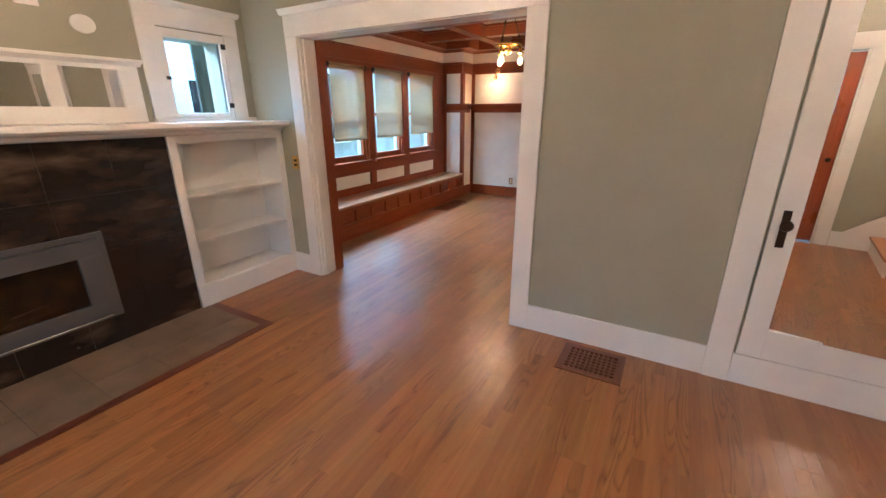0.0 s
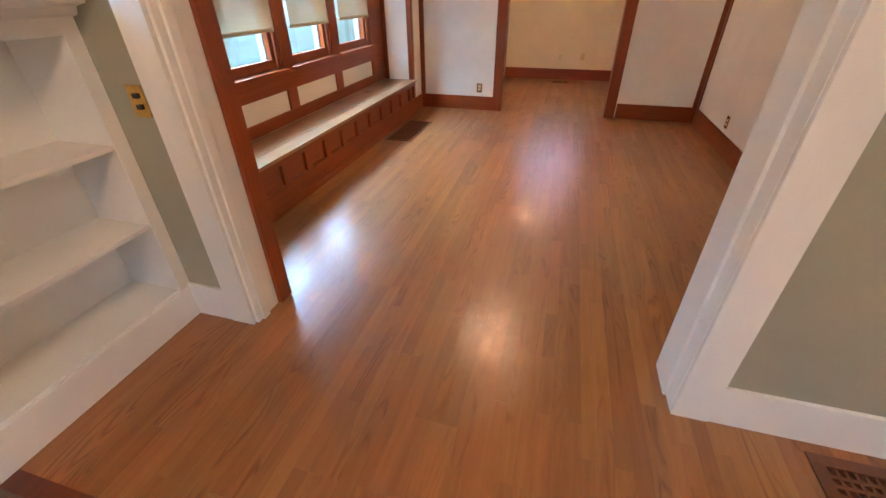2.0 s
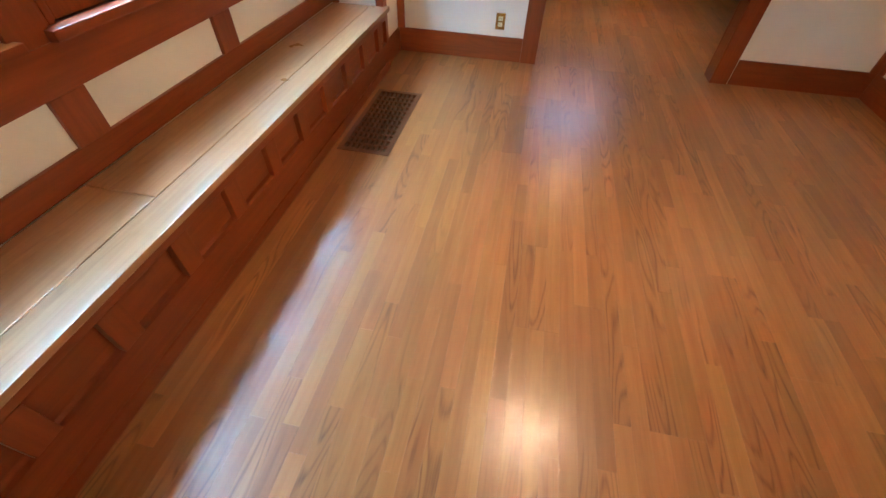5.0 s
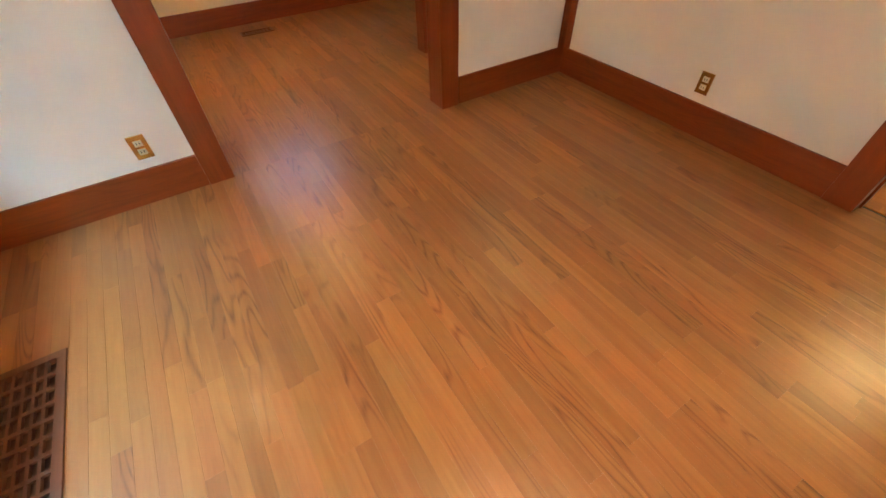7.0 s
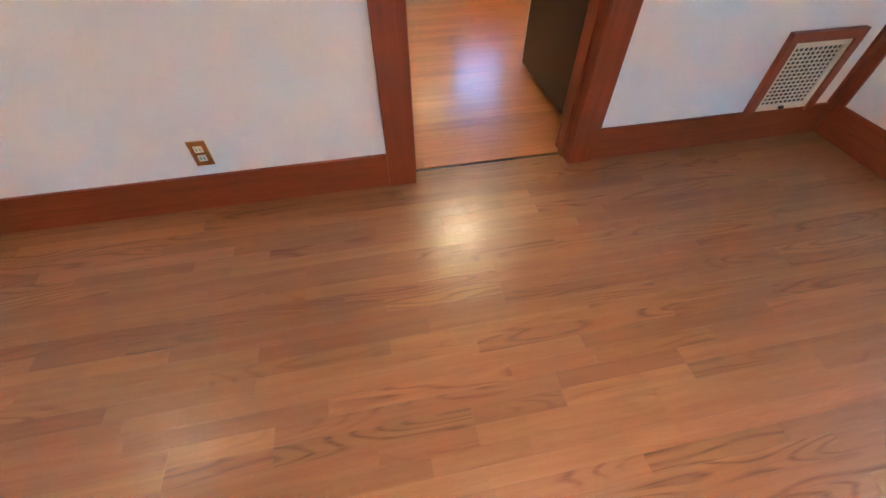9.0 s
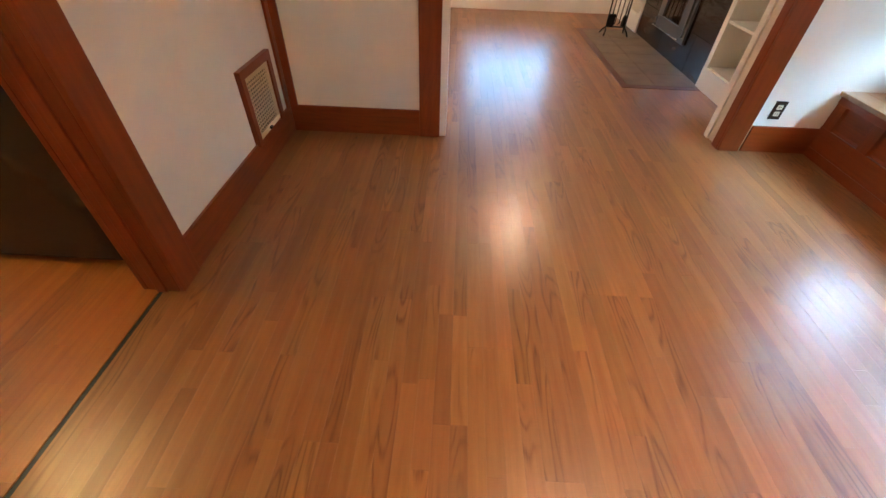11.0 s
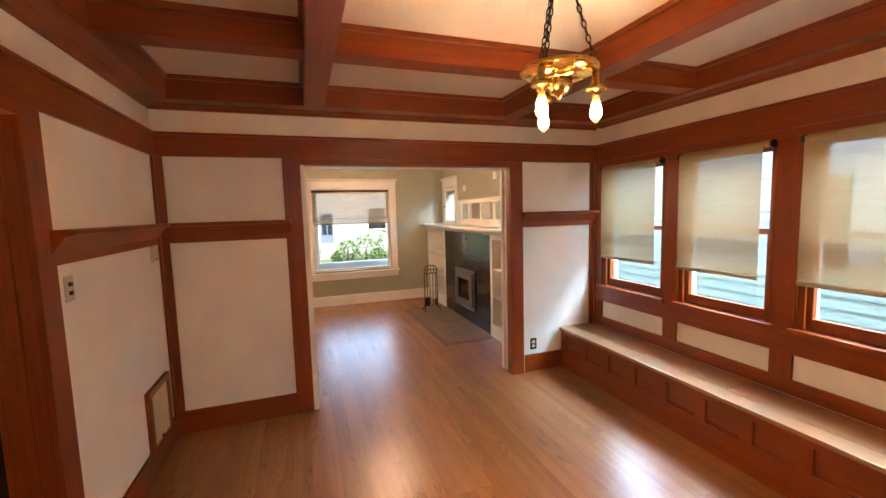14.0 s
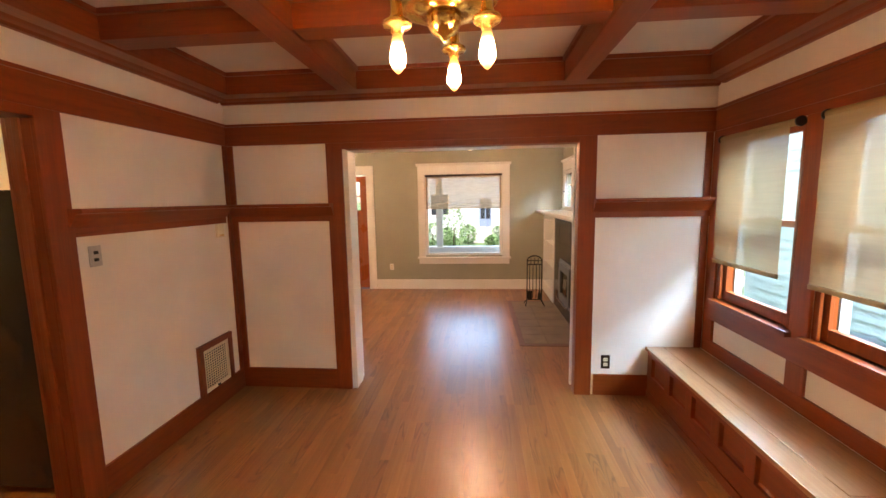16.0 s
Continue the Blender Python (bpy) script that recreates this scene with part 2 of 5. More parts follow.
GRILLE = wood("brown_register_wood", (0.05, 0.015, 0.006), (0.11, 0.036, 0.013), (0.15, 0.05, 0.018), 0.35, "y", 0.3, 0.08)
DARKGAP = paint("dark_board_joint", (0.09, 0.04, 0.018), 0.7, 0.1, 0.1)
BRASS = metal("aged_brass", (0.84, 0.55, 0.15), 0.2, 0.3)
STAINLESS = metal("brushed_stainless_steel", (0.55, 0.53, 0.50), 0.32, 0.15)
BRONZE = metal("dark_bronze", (0.07, 0.045, 0.03), 0.4, 0.3)
IRON = metal("black_wrought_iron", (0.03, 0.028, 0.026), 0.5, 0.3)
STEEL = paint("grey_stove_enamel", (0.085, 0.082, 0.078), 0.35, 0.1, 0.08)


def slate(name):
    """Polished cleft slate: room reflections painted into the colour as cloudy brown bands on near-black, a wavy gloss.
    """
    m, n, l, p = blank(name)
    geo = n.new("ShaderNodeNewGeometry")
    squash = n.new("ShaderNodeMapping")
    squash.inputs["Scale"].default_value = (1, 1, 3.2)
    l.new(geo.outputs["Position"], squash.inputs["Vector"])
    reflection_bands, cleft = n.new("ShaderNodeTexNoise"), n.new("ShaderNodeTexNoise")
    reflection_bands.inputs["Scale"].default_value, reflection_bands.inputs["Detail"].default_value = 2.3, 4
    cleft.inputs["Scale"].default_value, cleft.inputs["Detail"].default_value = 6.0, 3
    for t in (reflection_bands, cleft):
        l.new(squash.outputs["Vector"], t.inputs["Vector"])
    r = ramp(n, [(0.47, (0.014, 0.009, 0.007)), (0.57, (0.034, 0.021, 0.014)), (0.72, (0.10, 0.07, 0.048))])
    l.new(reflection_bands.outputs["Fac"], r.inputs["Fac"])
    l.new(r.outputs["Color"], p.inputs["Base Color"])
    b = n.new("ShaderNodeBump")
    b.inputs["Strength"].default_value, b.inputs["Distance"].default_value = 0.5, 0.006
    l.new(cleft.outputs["Fac"], b.inputs["Height"])
    l.new(b.outputs["Normal"], p.inputs["Normal"])
    p.inputs["Roughness"].default_value = 0.16
    return m


SLATE = slate("dark_polished_slate")
HEARTH = paint("grey_hearth_tile", (0.18, 0.122, 0.07), 0.42, 0.3, 0.16, 5)
GROUT = paint("dark_grout", (0.06, 0.046, 0.036), 0.8, 0.3, 0.1)
PANE = glass("window_glass")
SMOKED = glass("smoked_stove_glass", (0.55, 0.42, 0.30))
MIRROR = metal("mirror_silver", (0.9, 0.9, 0.9), 0.01, 0.02)
SOOT = paint("sooty_firebrick", (0.085, 0.05, 0.028), 0.9, 0.8, 0.46, 11)
LOG = paint("charred_log", (0.10, 0.055, 0.03), 0.9, 0.8, 0.4, 14)
IVORY = paint("ivory_plastic", (0.72, 0.62, 0.42), 0.35, 0.02, 0.03)
BLACK = paint("black_plastic", (0.015, 0.015, 0.015), 0.4, 0.02, 0.03)
FRIDGE = paint("charcoal_appliance_enamel", (0.025, 0.026, 0.03), 0.25, 0.05, 0.1)
SHADE = fabric("sheer_tan_roller_fabric", (0.50, 0.37, 0.19), 0.13, 0.10)
HEM = fabric("dense_tan_hem", (0.50, 0.38, 0.24), 0.0, 0.2)
ROMAN = fabric("sheer_pleated_fabric", (0.55, 0.42, 0.26), 0.2, 0.3, 0.1)


def bulb_glow(name, colour, strength):
    """A lit filament bulb: hottest round its middle, dim amber at neck and tip."""
    m, n, l, p = blank(name)
    tc, sep, power = n.new("ShaderNodeTexCoord"), n.new("ShaderNodeSeparateXYZ"), n.new("ShaderNodeMath")
    l.new(tc.outputs["Generated"], sep.inputs["Vector"])
    level = ramp(n, [(0.0, (0.012,) * 3), (0.14, (0.1,) * 3), (0.26, (1.0,) * 3), (0.58, (1.0,) * 3), (0.72, (0.05,) * 3), (0.86, (0.008,) * 3), (1.0, (0.002,) * 3)])
    hue = ramp(n, [(0.05, (1.0, 0.48, 0.10)), (0.28, colour), (0.6, colour), (0.8, (1.0, 0.48, 0.10))])
    for r in (level, hue):
        l.new(sep.outputs["Z"], r.inputs["Fac"])
    power.operation = "MULTIPLY"
    power.inputs[1].default_value = strength
    l.new(level.outputs["Color"], power.inputs[0])
    l.new(power.outputs["Value"], p.inputs["Emission Strength"])
    l.new(hue.outputs["Color"], p.inputs["Emission Color"])
    l.new(hue.outputs["Color"], p.inputs["Base Color"])
    return m


BULB = bulb_glow("lit_amber_bulb", (1.0, 0.60, 0.26), 40)
PENDANT_BULB = bulb_glow("lit_pendant_bulb", (1.0, 0.50, 0.16), 40)
SCONCE_BULB = bulb_glow("lit_sconce_bulb", (1.0, 0.58, 0.24), 40)
SIDING = paint("pale_teal_siding", (0.40, 0.44, 0.42), 0.6, 0.2, 0.04)
FACADE = paint("white_facade_paint", (0.70, 0.74, 0.74), 0.6, 0.2, 0.04)
LEAF = paint("hedge_leaf", (0.22, 0.38, 0.14), 0.6, 0.3, 0.35, 20)
LAWN = paint("lawn_grass", (0.15, 0.24, 0.09), 0.9, 0.8, 0.3, 12)
ROAD = paint("worn_pale_asphalt", (0.24, 0.24, 0.24), 0.85, 0.8, 0.2, 8)
CONCRETE = paint("pale_concrete", (0.45, 0.44, 0.42), 0.85, 0.5, 0.12, 5)
ROOF = paint("grey_shingle", (0.10, 0.10, 0.11), 0.85, 0.6, 0.2, 9)
RED_DOOR = wood("red_brown_front_door", (0.14, 0.03, 0.008), (0.26, 0.06, 0.015), (0.34, 0.09, 0.025), 0.28, "z", 0.3)

# ---- plan: x across the rooms from the window wall, y from the parlour into the dining room ----
XW, XR = 0.025, 3.965          # window wall and kitchen wall of the dining room
YD, YF = 0.235, 4.515         # opening wall and far wall of the dining room
ZB, ZH0, ZH1, ZC, ZBEAM = 0.18, 2.13, 2.305, 2.66, 2.50
XL, XP, YS = 0.35, 6.9, -3.75  # parlour: hearth wall, stair wall, street wall
OP0, OP1, OPZ = 1.02, 2.945, 2.08
FO0, FO1 = 1.563, 2.903
KD0, KD1 = 1.75, 2.55
YK = 7.1                       # end wall of the back room

# ---- walls ----
def wall_with_holes(name, axis, face, back, lo, hi, z0, z1, holes, material):
    """A wall from face to back, running along axis from lo to hi; holes are (a0, a1, z0, z1)."""
    bm = bmesh.new()
    cuts = sorted({lo, hi, *[h[0] for h in holes], *[h[1] for h in holes]})
    for a, b in zip(cuts, cuts[1:]):
        mid = (a + b) / 2
        spans, z = [], z0
        for h in sorted((h for h in holes if h[0] < mid < h[1]), key=lambda h: h[2]):
            if h[2] > z:
                spans.append((z, h[2]))
            z = h[3]
        if z < z1:
            spans.append((z, z1))
        for s, e in spans:
            f, g = min(face, back), max(face, back)
            box(bm, *((a, b, f, g) if axis == "x" else (f, g, a, b)), s, e)
    return setting(name, bm, material)


WINDOWS = [(0.375, 1.13), (1.262, 1.98), (2.115, 2.84), (2.975, 3.76)]
WZ0, WZ1 = 0.865, 2.075
setting("wall_floor_base", boxes((-0.2, 9.0, -4.0, 7.4, -0.25, -0.03)), DARKGAP)
wall_with_holes("wall_divider_parlour", "x", 0.0, 0.117, -0.2, XP, 0, 2.9, [(OP0 - 0.03, OP1 + 0.03, 0, OPZ + 0.03)], GREEN)
wall_with_holes("wall_divider_dining", "x", 0.118, YD, -0.2, XR + 0.135, 0, 2.9, [(OP0 - 0.03, OP1 + 0.03, 0, OPZ + 0.03)], CREAM)
wall_with_holes("wall_window_side", "y", XW, -0.14, YD, 4.14, 0, 2.9, [(a, b, WZ0, WZ1) for a, b in WINDOWS], CREAM)
# unseen dark skin, added to cut light bounced onto the neighbour's siding
wall_with_holes("wall_outside_bounce_stop", "y", -0.141, -0.165, -0.2, 4.6, -0.6, 2.9, [(a, b, WZ0 - 0.035, WZ1) for a, b in WINDOWS], paint("bounce_absorbing_dark_green", (0.05, 0.06, 0.05), 0.7, 0.3, 0.1))
setting("wall_window_pier", boxes((-0.14, 0.415, 4.14, YF, 0, 2.9)), CREAM)
wall_with_holes("wall_far", "x", YF, YF + 0.12, -0.14, 5.2, 0, 2.9, [(FO0 - 0.02, FO1 + 0.02, 0, OPZ + 0.02)], CREAM)
wall_with_holes("wall_kitchen_side", "y", XR, XR + 0.135, YD, YF, 0, 2.9, [(KD0 - 0.02, KD1 + 0.02, 0, OPZ + 0.02)], CREAM)
SMALL = [(-0.70, -0.265), (-3.485, -3.05)]
wall_with_holes("wall_hearth_side", "y", XL, XL - 0.2, YS - 0.2, 0.0, 0, 2.9, [(a, b, 1.5, 2.04) for a, b in SMALL], GREEN)
LWX0, LWX1, LWZ0, LWZ1 = 1.40, 2.80, 0.63, 2.10
FD0, FD1 = 3.865, 4.775
wall_with_holes("wall_street", "x", YS, YS - 0.2, XL, XP, 0, 2.9, [(LWX0, LWX1, LWZ0, LWZ1), (FD0, FD1, 0, 2.12)], GREEN)
setting("wall_parlour_stair_side", boxes((XP, XP + 0.15, YS, 0.117, 0, 2.9)), GREEN)
wall_with_holes("wall_back_room_end", "x", YK, YK + 0.15, 0.4, 5.2, 0, 2.9, [(1.72, 2.78, 1.60, 2.12)], CREAM)
setting("wall_back_room_west", boxes((0.4, 0.5, YF + 0.12, YK, 0, 2.9)), CREAM)
setting("wall_back_room_east", boxes((5.1, 5.2, YF + 0.12, YK, 0, 2.9)), CREAM)
setting("wall_kitchen_south", boxes((XR + 0.135, 8.0, 0.118, YD, 0, 2.9)), CREAM)
wall_with_holes("wall_kitchen_east", "y", 7.9, 8.05, 0.118, YF + 0.12, 0, 2.9, [(0.75, 1.45, 0.95, 1.95)], CREAM)
setting("wall_kitchen_north", boxes((5.2, 8.05, YF, YF + 0.12, 0, 2.9)), CREAM)
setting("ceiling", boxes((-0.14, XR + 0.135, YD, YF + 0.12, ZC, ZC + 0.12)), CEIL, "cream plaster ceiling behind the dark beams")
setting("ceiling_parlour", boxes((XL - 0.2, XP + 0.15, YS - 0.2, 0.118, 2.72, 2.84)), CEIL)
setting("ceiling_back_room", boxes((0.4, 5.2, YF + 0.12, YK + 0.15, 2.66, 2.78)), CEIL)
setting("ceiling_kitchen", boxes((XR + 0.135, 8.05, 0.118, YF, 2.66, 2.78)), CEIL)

# ---- dining room woodwork ----
def trim(x0, x1, y0, y1, z0, z1, name="trim", bevel=0.004):
    spans = {"x": x1 - x0, "y": y1 - y0, "z": z1 - z0}
    along = max(spans, key=spans.get)
    return setting(name, boxes((x0, x1, y0, y1, z0, z1), bevel=bevel), {"x": TRIM_X, "y": TRIM_Y, "z": TRIM}[along])


def skirting(x0, x1, y0, y1):
    trim(x0, x1, y0, y1, 0, ZB, "baseboard", 0.006)


def band_run(axis, face, side, lo, hi):
    """Head band with a small cap under the frieze, on a wall face; side is +1 or -1, the way the wall looks."""
    for z0, z1, d in ((ZH0, ZH1 - 0.02, 0.022), (ZH1 - 0.02, ZH1, 0.034)):
        f, g = sorted((face, face + side * d))
        trim(*((lo, hi, f, g) if axis == "x" else (f, g, lo, hi)), z0, z1)


def rail_run(axis, face, side, lo, hi):
    """Plate rail: a band, a cove under the shelf and the shelf with a rounded nose."""
    rows = [(0, 1.49), (0.02, 1.49), (0.02, 1.535), (0.03, 1.548), (0.046, 1.572), (0.074, 1.612), (0.10, 1.614), (0.106, 1.62), (0.106, 1.634), (0.10, 1.64), (0, 1.64)]
    bm = extruded([(face + side * d, z) for d, z in rows], axis, lo, hi)
    setting("trim", bm, TRIM_X if axis == "x" else TRIM_Y, "plate rail shelf of red-brown stained fir")


# skirtings
skirting(XW, OP0 - 0.135, YD, YD + 0.016)
skirting(OP1 + 0.135, XR, YD, YD + 0.016)
skirting(XR - 0.016, XR, YD + 0.016, KD0 - 0.13)
skirting(XR - 0.016, XR, KD1 + 0.13, YF - 0.016)
skirting(0.415, FO0 - 0.125, YF - 0.016, YF)
skirting(FO1 + 0.135, XR, YF - 0.016, YF)
skirting(0.415, 0.431, 4.14, YF - 0.016)
# head bands, plate rails
band_run("x", YD, 1, XW, XR)
band_run("x", YF, -1, 0.415, XR)
band_run("y", XR, -1, YD + 0.034, YF - 0.034)
band_run("y", XW, 1, YD + 0.034, 4.106)
band_run("y", 0.415, 1, 4.14, YF - 0.034)
band_run("x", 4.14, -1, XW, 0.415)
rail_run("x", YD, 1, XW, OP0 - 0.10)
rail_run("x", YD, 1, OP1 + 0.10, XR)
rail_run("y", XR, -1, YD + 0.1065, KD0 - 0.10)
rail_run("y", XR, -1, KD1 + 0.10, YF - 0.1065)
rail_run("x", YF, -1, 0.415, FO0 - 0.10)
rail_run("x", YF, -1, FO1 + 0.10, XR)
rail_run("y", 0.415, 1, 4.14, YF - 0.1065)
rail_run("x", 4.14, -1, XW, 0.52)
# corner stiles
for x0, x1, y0, y1, z0 in ((XR - 0.062, XR, YD, YD + 0.017, ZB), (XR - 0.017, XR, YD + 0.017, YD + 0.062, ZB),
                           (XR - 0.062, XR, YF - 0.017, YF, ZB), (XR - 0.017, XR, YF - 0.062, YF - 0.017, ZB),
                           (XW + 0.02, XW + 0.07, YD, YD + 0.017, 0.425), (0.415, 0.475, YF - 0.017, YF, ZB),
                           (0.415, 0.432, 4.14, 4.20, ZB), (0.375, 0.432, 4.123, 4.14, 0.425), (XW, XW + 0.07, 4.123, 4.14, 0.425)):
    trim(x0, x1, y0, y1, z0, ZH0)
# casings of the three openings, with jambs
def casing(axis, face, side, lo, hi, width, depth=0.022):
    f, g = sorted((face, face + side * depth))
    for a, b in ((lo - width, lo), (hi, hi + width)):
        trim(*((a, b, f, g) if axis == "x" else (f, g, a, b)), 0, ZH0)
    trim(*((lo, hi, f, g) if axis == "x" else (f, g, lo, hi)), OPZ, ZH0)


casing("x", YD, 1, OP0 + 0.02, OP1 + 0.008, 0.135)
casing("x", YF, -1, FO0, FO1, 0.125)
casing("x", YF + 0.12, 1, FO0, FO1, 0.125)
casing("y", XR, -1, KD0, KD1, 0.13)
casing("y", XR + 0.135, 1, KD0, KD1, 0.13)
trim(OP0 - 0.03, OP0 + 0.022, 0.165, YD - 0.001, 0, OPZ)
trim(OP0 - 0.03, OP1 + 0.03, 0.165, YD - 0.001, OPZ - 0.004, OPZ + 0.03)
for x0, x1 in ((FO0 - 0.02, FO0), (FO1, FO1 + 0.02)):
    trim(x0, x1, YF + 0.001, YF + 0.119, 0, OPZ)
trim(FO0 - 0.02, FO1 + 0.02, YF + 0.001, YF + 0.119, OPZ, OPZ + 0.02)
for y0, y1, s in ((KD0 - 0.02, KD0, 1), (KD1, KD1 + 0.02, -1)):
    trim(XR + 0.001, XR + 0.134, y0, y1, 0, OPZ)
    f, g = sorted((y1 if s > 0 else y0, (y1 if s > 0 else y0) + s * 0.012))
    trim(XR + 0.05, XR + 0.09, f, g, 0, OPZ)
trim(XR + 0.001, XR + 0.134, KD0 - 0.02, KD1 + 0.02, OPZ, OPZ + 0.02)

# ceiling beams
def beam(x0, x1, y0, y1, z0=ZBEAM):
    trim(x0, x1, y0, y1, z0, ZC, "ceiling_beam", 0.006)


beam(XW, XR, YD, YD + 0.20)
beam(XW, XR, YF - 0.20, YF)
beam(XW, XW + 0.17, YD + 0.20, YF - 0.20)
beam(XR - 0.17, XR, YD + 0.20, YF - 0.20)
setting("ceiling_beam", boxes((XW, 0.62, 3.95, YF - 0.2, ZBEAM - 0.002, ZC), bevel=0.005), TRIM_X)
for x0, x1 in ((2.75, 2.90), (1.05, 1.20)):
    beam(x0, x1, YD + 0.20, YF - 0.20, ZBEAM - 0.003)
for y0, y1 in ((1.35, 1.50), (3.25, 3.40)):
    for x0, x1 in ((XW + 0.17, 1.05), (1.20, 2.75), (2.90, XR - 0.17)):
        beam(x0, x1, y0, y1, ZBEAM + 0.012)
# crown moulding under the perimeter beam
for axis, face, side, lo, hi in (("x", YD, 1, XW, XR), ("x", YF, -1, 0.415, XR), ("y", XW, 1, YD + 0.0755, 4.0645), ("y", XR, -1, YD + 0.0755, YF - 0.0755), ("y", 0.415, 1, 4.0645, YF - 0.0755), ("x", 4.14, -1, XW, 0.415)):
    rows = [(0, 2.465), (0.018, 2.468), (0.03, 2.482), (0.055, 2.49), (0.075, 2.5005), (0, 2.5005)]
    setting("trim", extruded([(face + side * d, z) for d, z in rows], axis, lo, hi), TRIM_X if axis == "x" else TRIM_Y)
# mouldings where the beams meet the ceiling panels
for xs in ((XW + 0.17, 1.05), (1.20, 2.75), (2.90, XR - 0.17)):
    for ys in ((YD + 0.20, 1.35), (1.50, 3.25), (3.40, YF - 0.20)):
        bm = bmesh.new()
        d = 0.022
        box(bm, xs[0], xs[1], ys[0], ys[0] + d, ZC - 0.03, ZC - 0.001)
        box(bm, xs[0], xs[1], ys[1] - d, ys[1], ZC - 0.03, ZC - 0.001)
        box(bm, xs[0], xs[0] + d, ys[0] + d, ys[1] - d, ZC - 0.03, ZC - 0.001)
        box(bm, xs[1] - d, xs[1], ys[0] + d, ys[1] - d, ZC - 0.03, ZC - 0.001)
        setting("trim", bm, TRIM_X)

# window wall: stiles, rails, apron panels
trim(XW, XW + 0.02, YD + 0.02, 4.12, 0.425, 0.525)
trim(XW, XW + 0.02, YD + 0.02, 4.12, 0.692, WZ0 - 0.035)
edges = [YD + 0.02] + [v for w in WINDOWS for v in w] + [4.12]
for a, b in zip(edges[0::2], edges[1::2]):
    trim(XW, XW + 0.02, a, b, 0.525, 0.692)
    trim(XW, XW + 0.02, a, b, WZ0 - 0.035, WZ1)
trim(XW, XW + 0.02, YD + 0.02, 4.12, WZ1, ZH0 - 0.001)


def side_window(k, a, b):
    w = thing(f"window_{k}", (XW, (a + b) / 2, WZ0), "double-hung window in red-brown stained wooden sashes", "window", kind="structure")
    part("window_sill", boxes((-0.12, XW + 0.055, a - 0.02, b + 0.02, WZ0 - 0.035, WZ0), bevel=0.006), TRIM_Y, w)
    for name, y0, y1 in (("jamb", a, a + 0.022), ("jamb", b - 0.022, b)):
        part(name, boxes((-0.12, XW, y0, y1, WZ0, WZ1)), TRIM, w)
    part("head_jamb", boxes((-0.12, XW, a + 0.022, b - 0.022, WZ1 - 0.022, WZ1)), TRIM_Y, w)
    for y0, y1 in ((a + 0.022, a + 0.045), (b - 0.045, b - 0.022)):
        part("stop", boxes((0.012, 0.03, y0, y1, WZ0, WZ1 - 0.022), bevel=0.003), TRIM, w)
    for y0, y1 in ((a + 0.022, a + 0.036), (b - 0.036, b - 0.022)):
        part("outer_stop", boxes((-0.138, -0.084, y0, y1, WZ0, WZ1 - 0.022), bevel=0.002), SIDING, w, "pale painted outer stop")
    mid = 1.475
    for name, x0, x1, z0, z1, bottom in (("lower_sash", -0.04, 0.0, WZ0, mid + 0.02, 0.075), ("upper_sash", -0.082, -0.042, mid - 0.02, WZ1 - 0.022, 0.04)):
        y0, y1, s = a + 0.024, b - 0.024, 0.048
        sash = part(name, boxes((x0, x1, y0, y0 + s, z0, z1), (x0, x1, y1 - s, y1, z0, z1), (x0, x1, y0 + s, y1 - s, z0, z0 + bottom), (x0, x1, y0 + s, y1 - s, z1 - 0.04, z1), bevel=0.003), TRIM, w)
        pane = part("pane", boxes(((x0 + x1) / 2 - 0.002, (x0 + x1) / 2 + 0.002, y0 + s - 0.005, y1 - s + 0.005, z0 + bottom - 0.005, z1 - 0.035)), PANE, sash)
        pane.visible_shadow = False


for k, (a, b) in enumerate(WINDOWS, 1):
    side_window(k, a, b)


def roller_blind(a, b, bottom=1.18):
    y0, y1 = a + 0.02, b - 0.075
    w = thing("roller_blind", (XW + 0.03, (y0 + y1) / 2, bottom), "sheer tan fabric roller blind, pulled two thirds down its window", "blind", "roller blinds in the dining room")
    part("roller", tube([(XW + 0.035, y0, 2.05), (XW + 0.035, y1 + 0.04, 2.05)], 0.021, 14), SHADE, w)
    bm = bmesh.new()
    rows = 14
    for i in range(rows + 1):
        z = 2.05 - (2.05 - bottom) * i / rows
        sway = 0.0008 * math.sin(i * 1.1 + a * 7)
        for y in (y0, y1):
            bm.verts.new((XW + 0.052 + sway, y, z))
    bm.verts.ensure_lookup_table()
    for i in range(rows):
        f = bm.faces.new((bm.verts[2 * i], bm.verts[2 * i + 1], bm.verts[2 * i + 3], bm.verts[2 * i + 2]))
        f.smooth = True
    part("fabric", bm, SHADE, w)
    part("bottom_rail", boxes((XW + 0.046, XW + 0.058, y0, y1, bottom - 0.028, bottom), bevel=0.003), HEM, w)
    for y in (y0 - 0.006, y1 + 0.05):
        part("bracket", tube([(XW + 0.035, y - 0.006, 2.05), (XW + 0.035, y + 0.008, 2.05)], 0.028, 16), BLACK, w, "round black end bracket")


for k, (a, b) in enumerate(WINDOWS):
    roller_blind(a, b, (1.18, 1.175, 1.18, 1.19)[k])

# ---- window seat ----
seat = thing("window_seat", (0.25, 2.18, 0), "built-in red-brown window seat with a honey-coloured top", "bench")
SX = 0.448
part("front_strip", boxes((0.332, SX + 0.022, YD, 4.15, 0.397, 0.425), bevel=0.005), BENCH, seat)
for a, b in ((YD + 0.002, 1.905), (1.909, 4.136)):
    part("lid", boxes((XW + 0.022, 0.327, a, b, 0.399, 0.424), bevel=0.003), BENCH, seat)
part("top_rail", boxes((SX - 0.03, SX, YD, 4.14, 0.35, 0.397), bevel=0.003), TRIM_Y, seat)
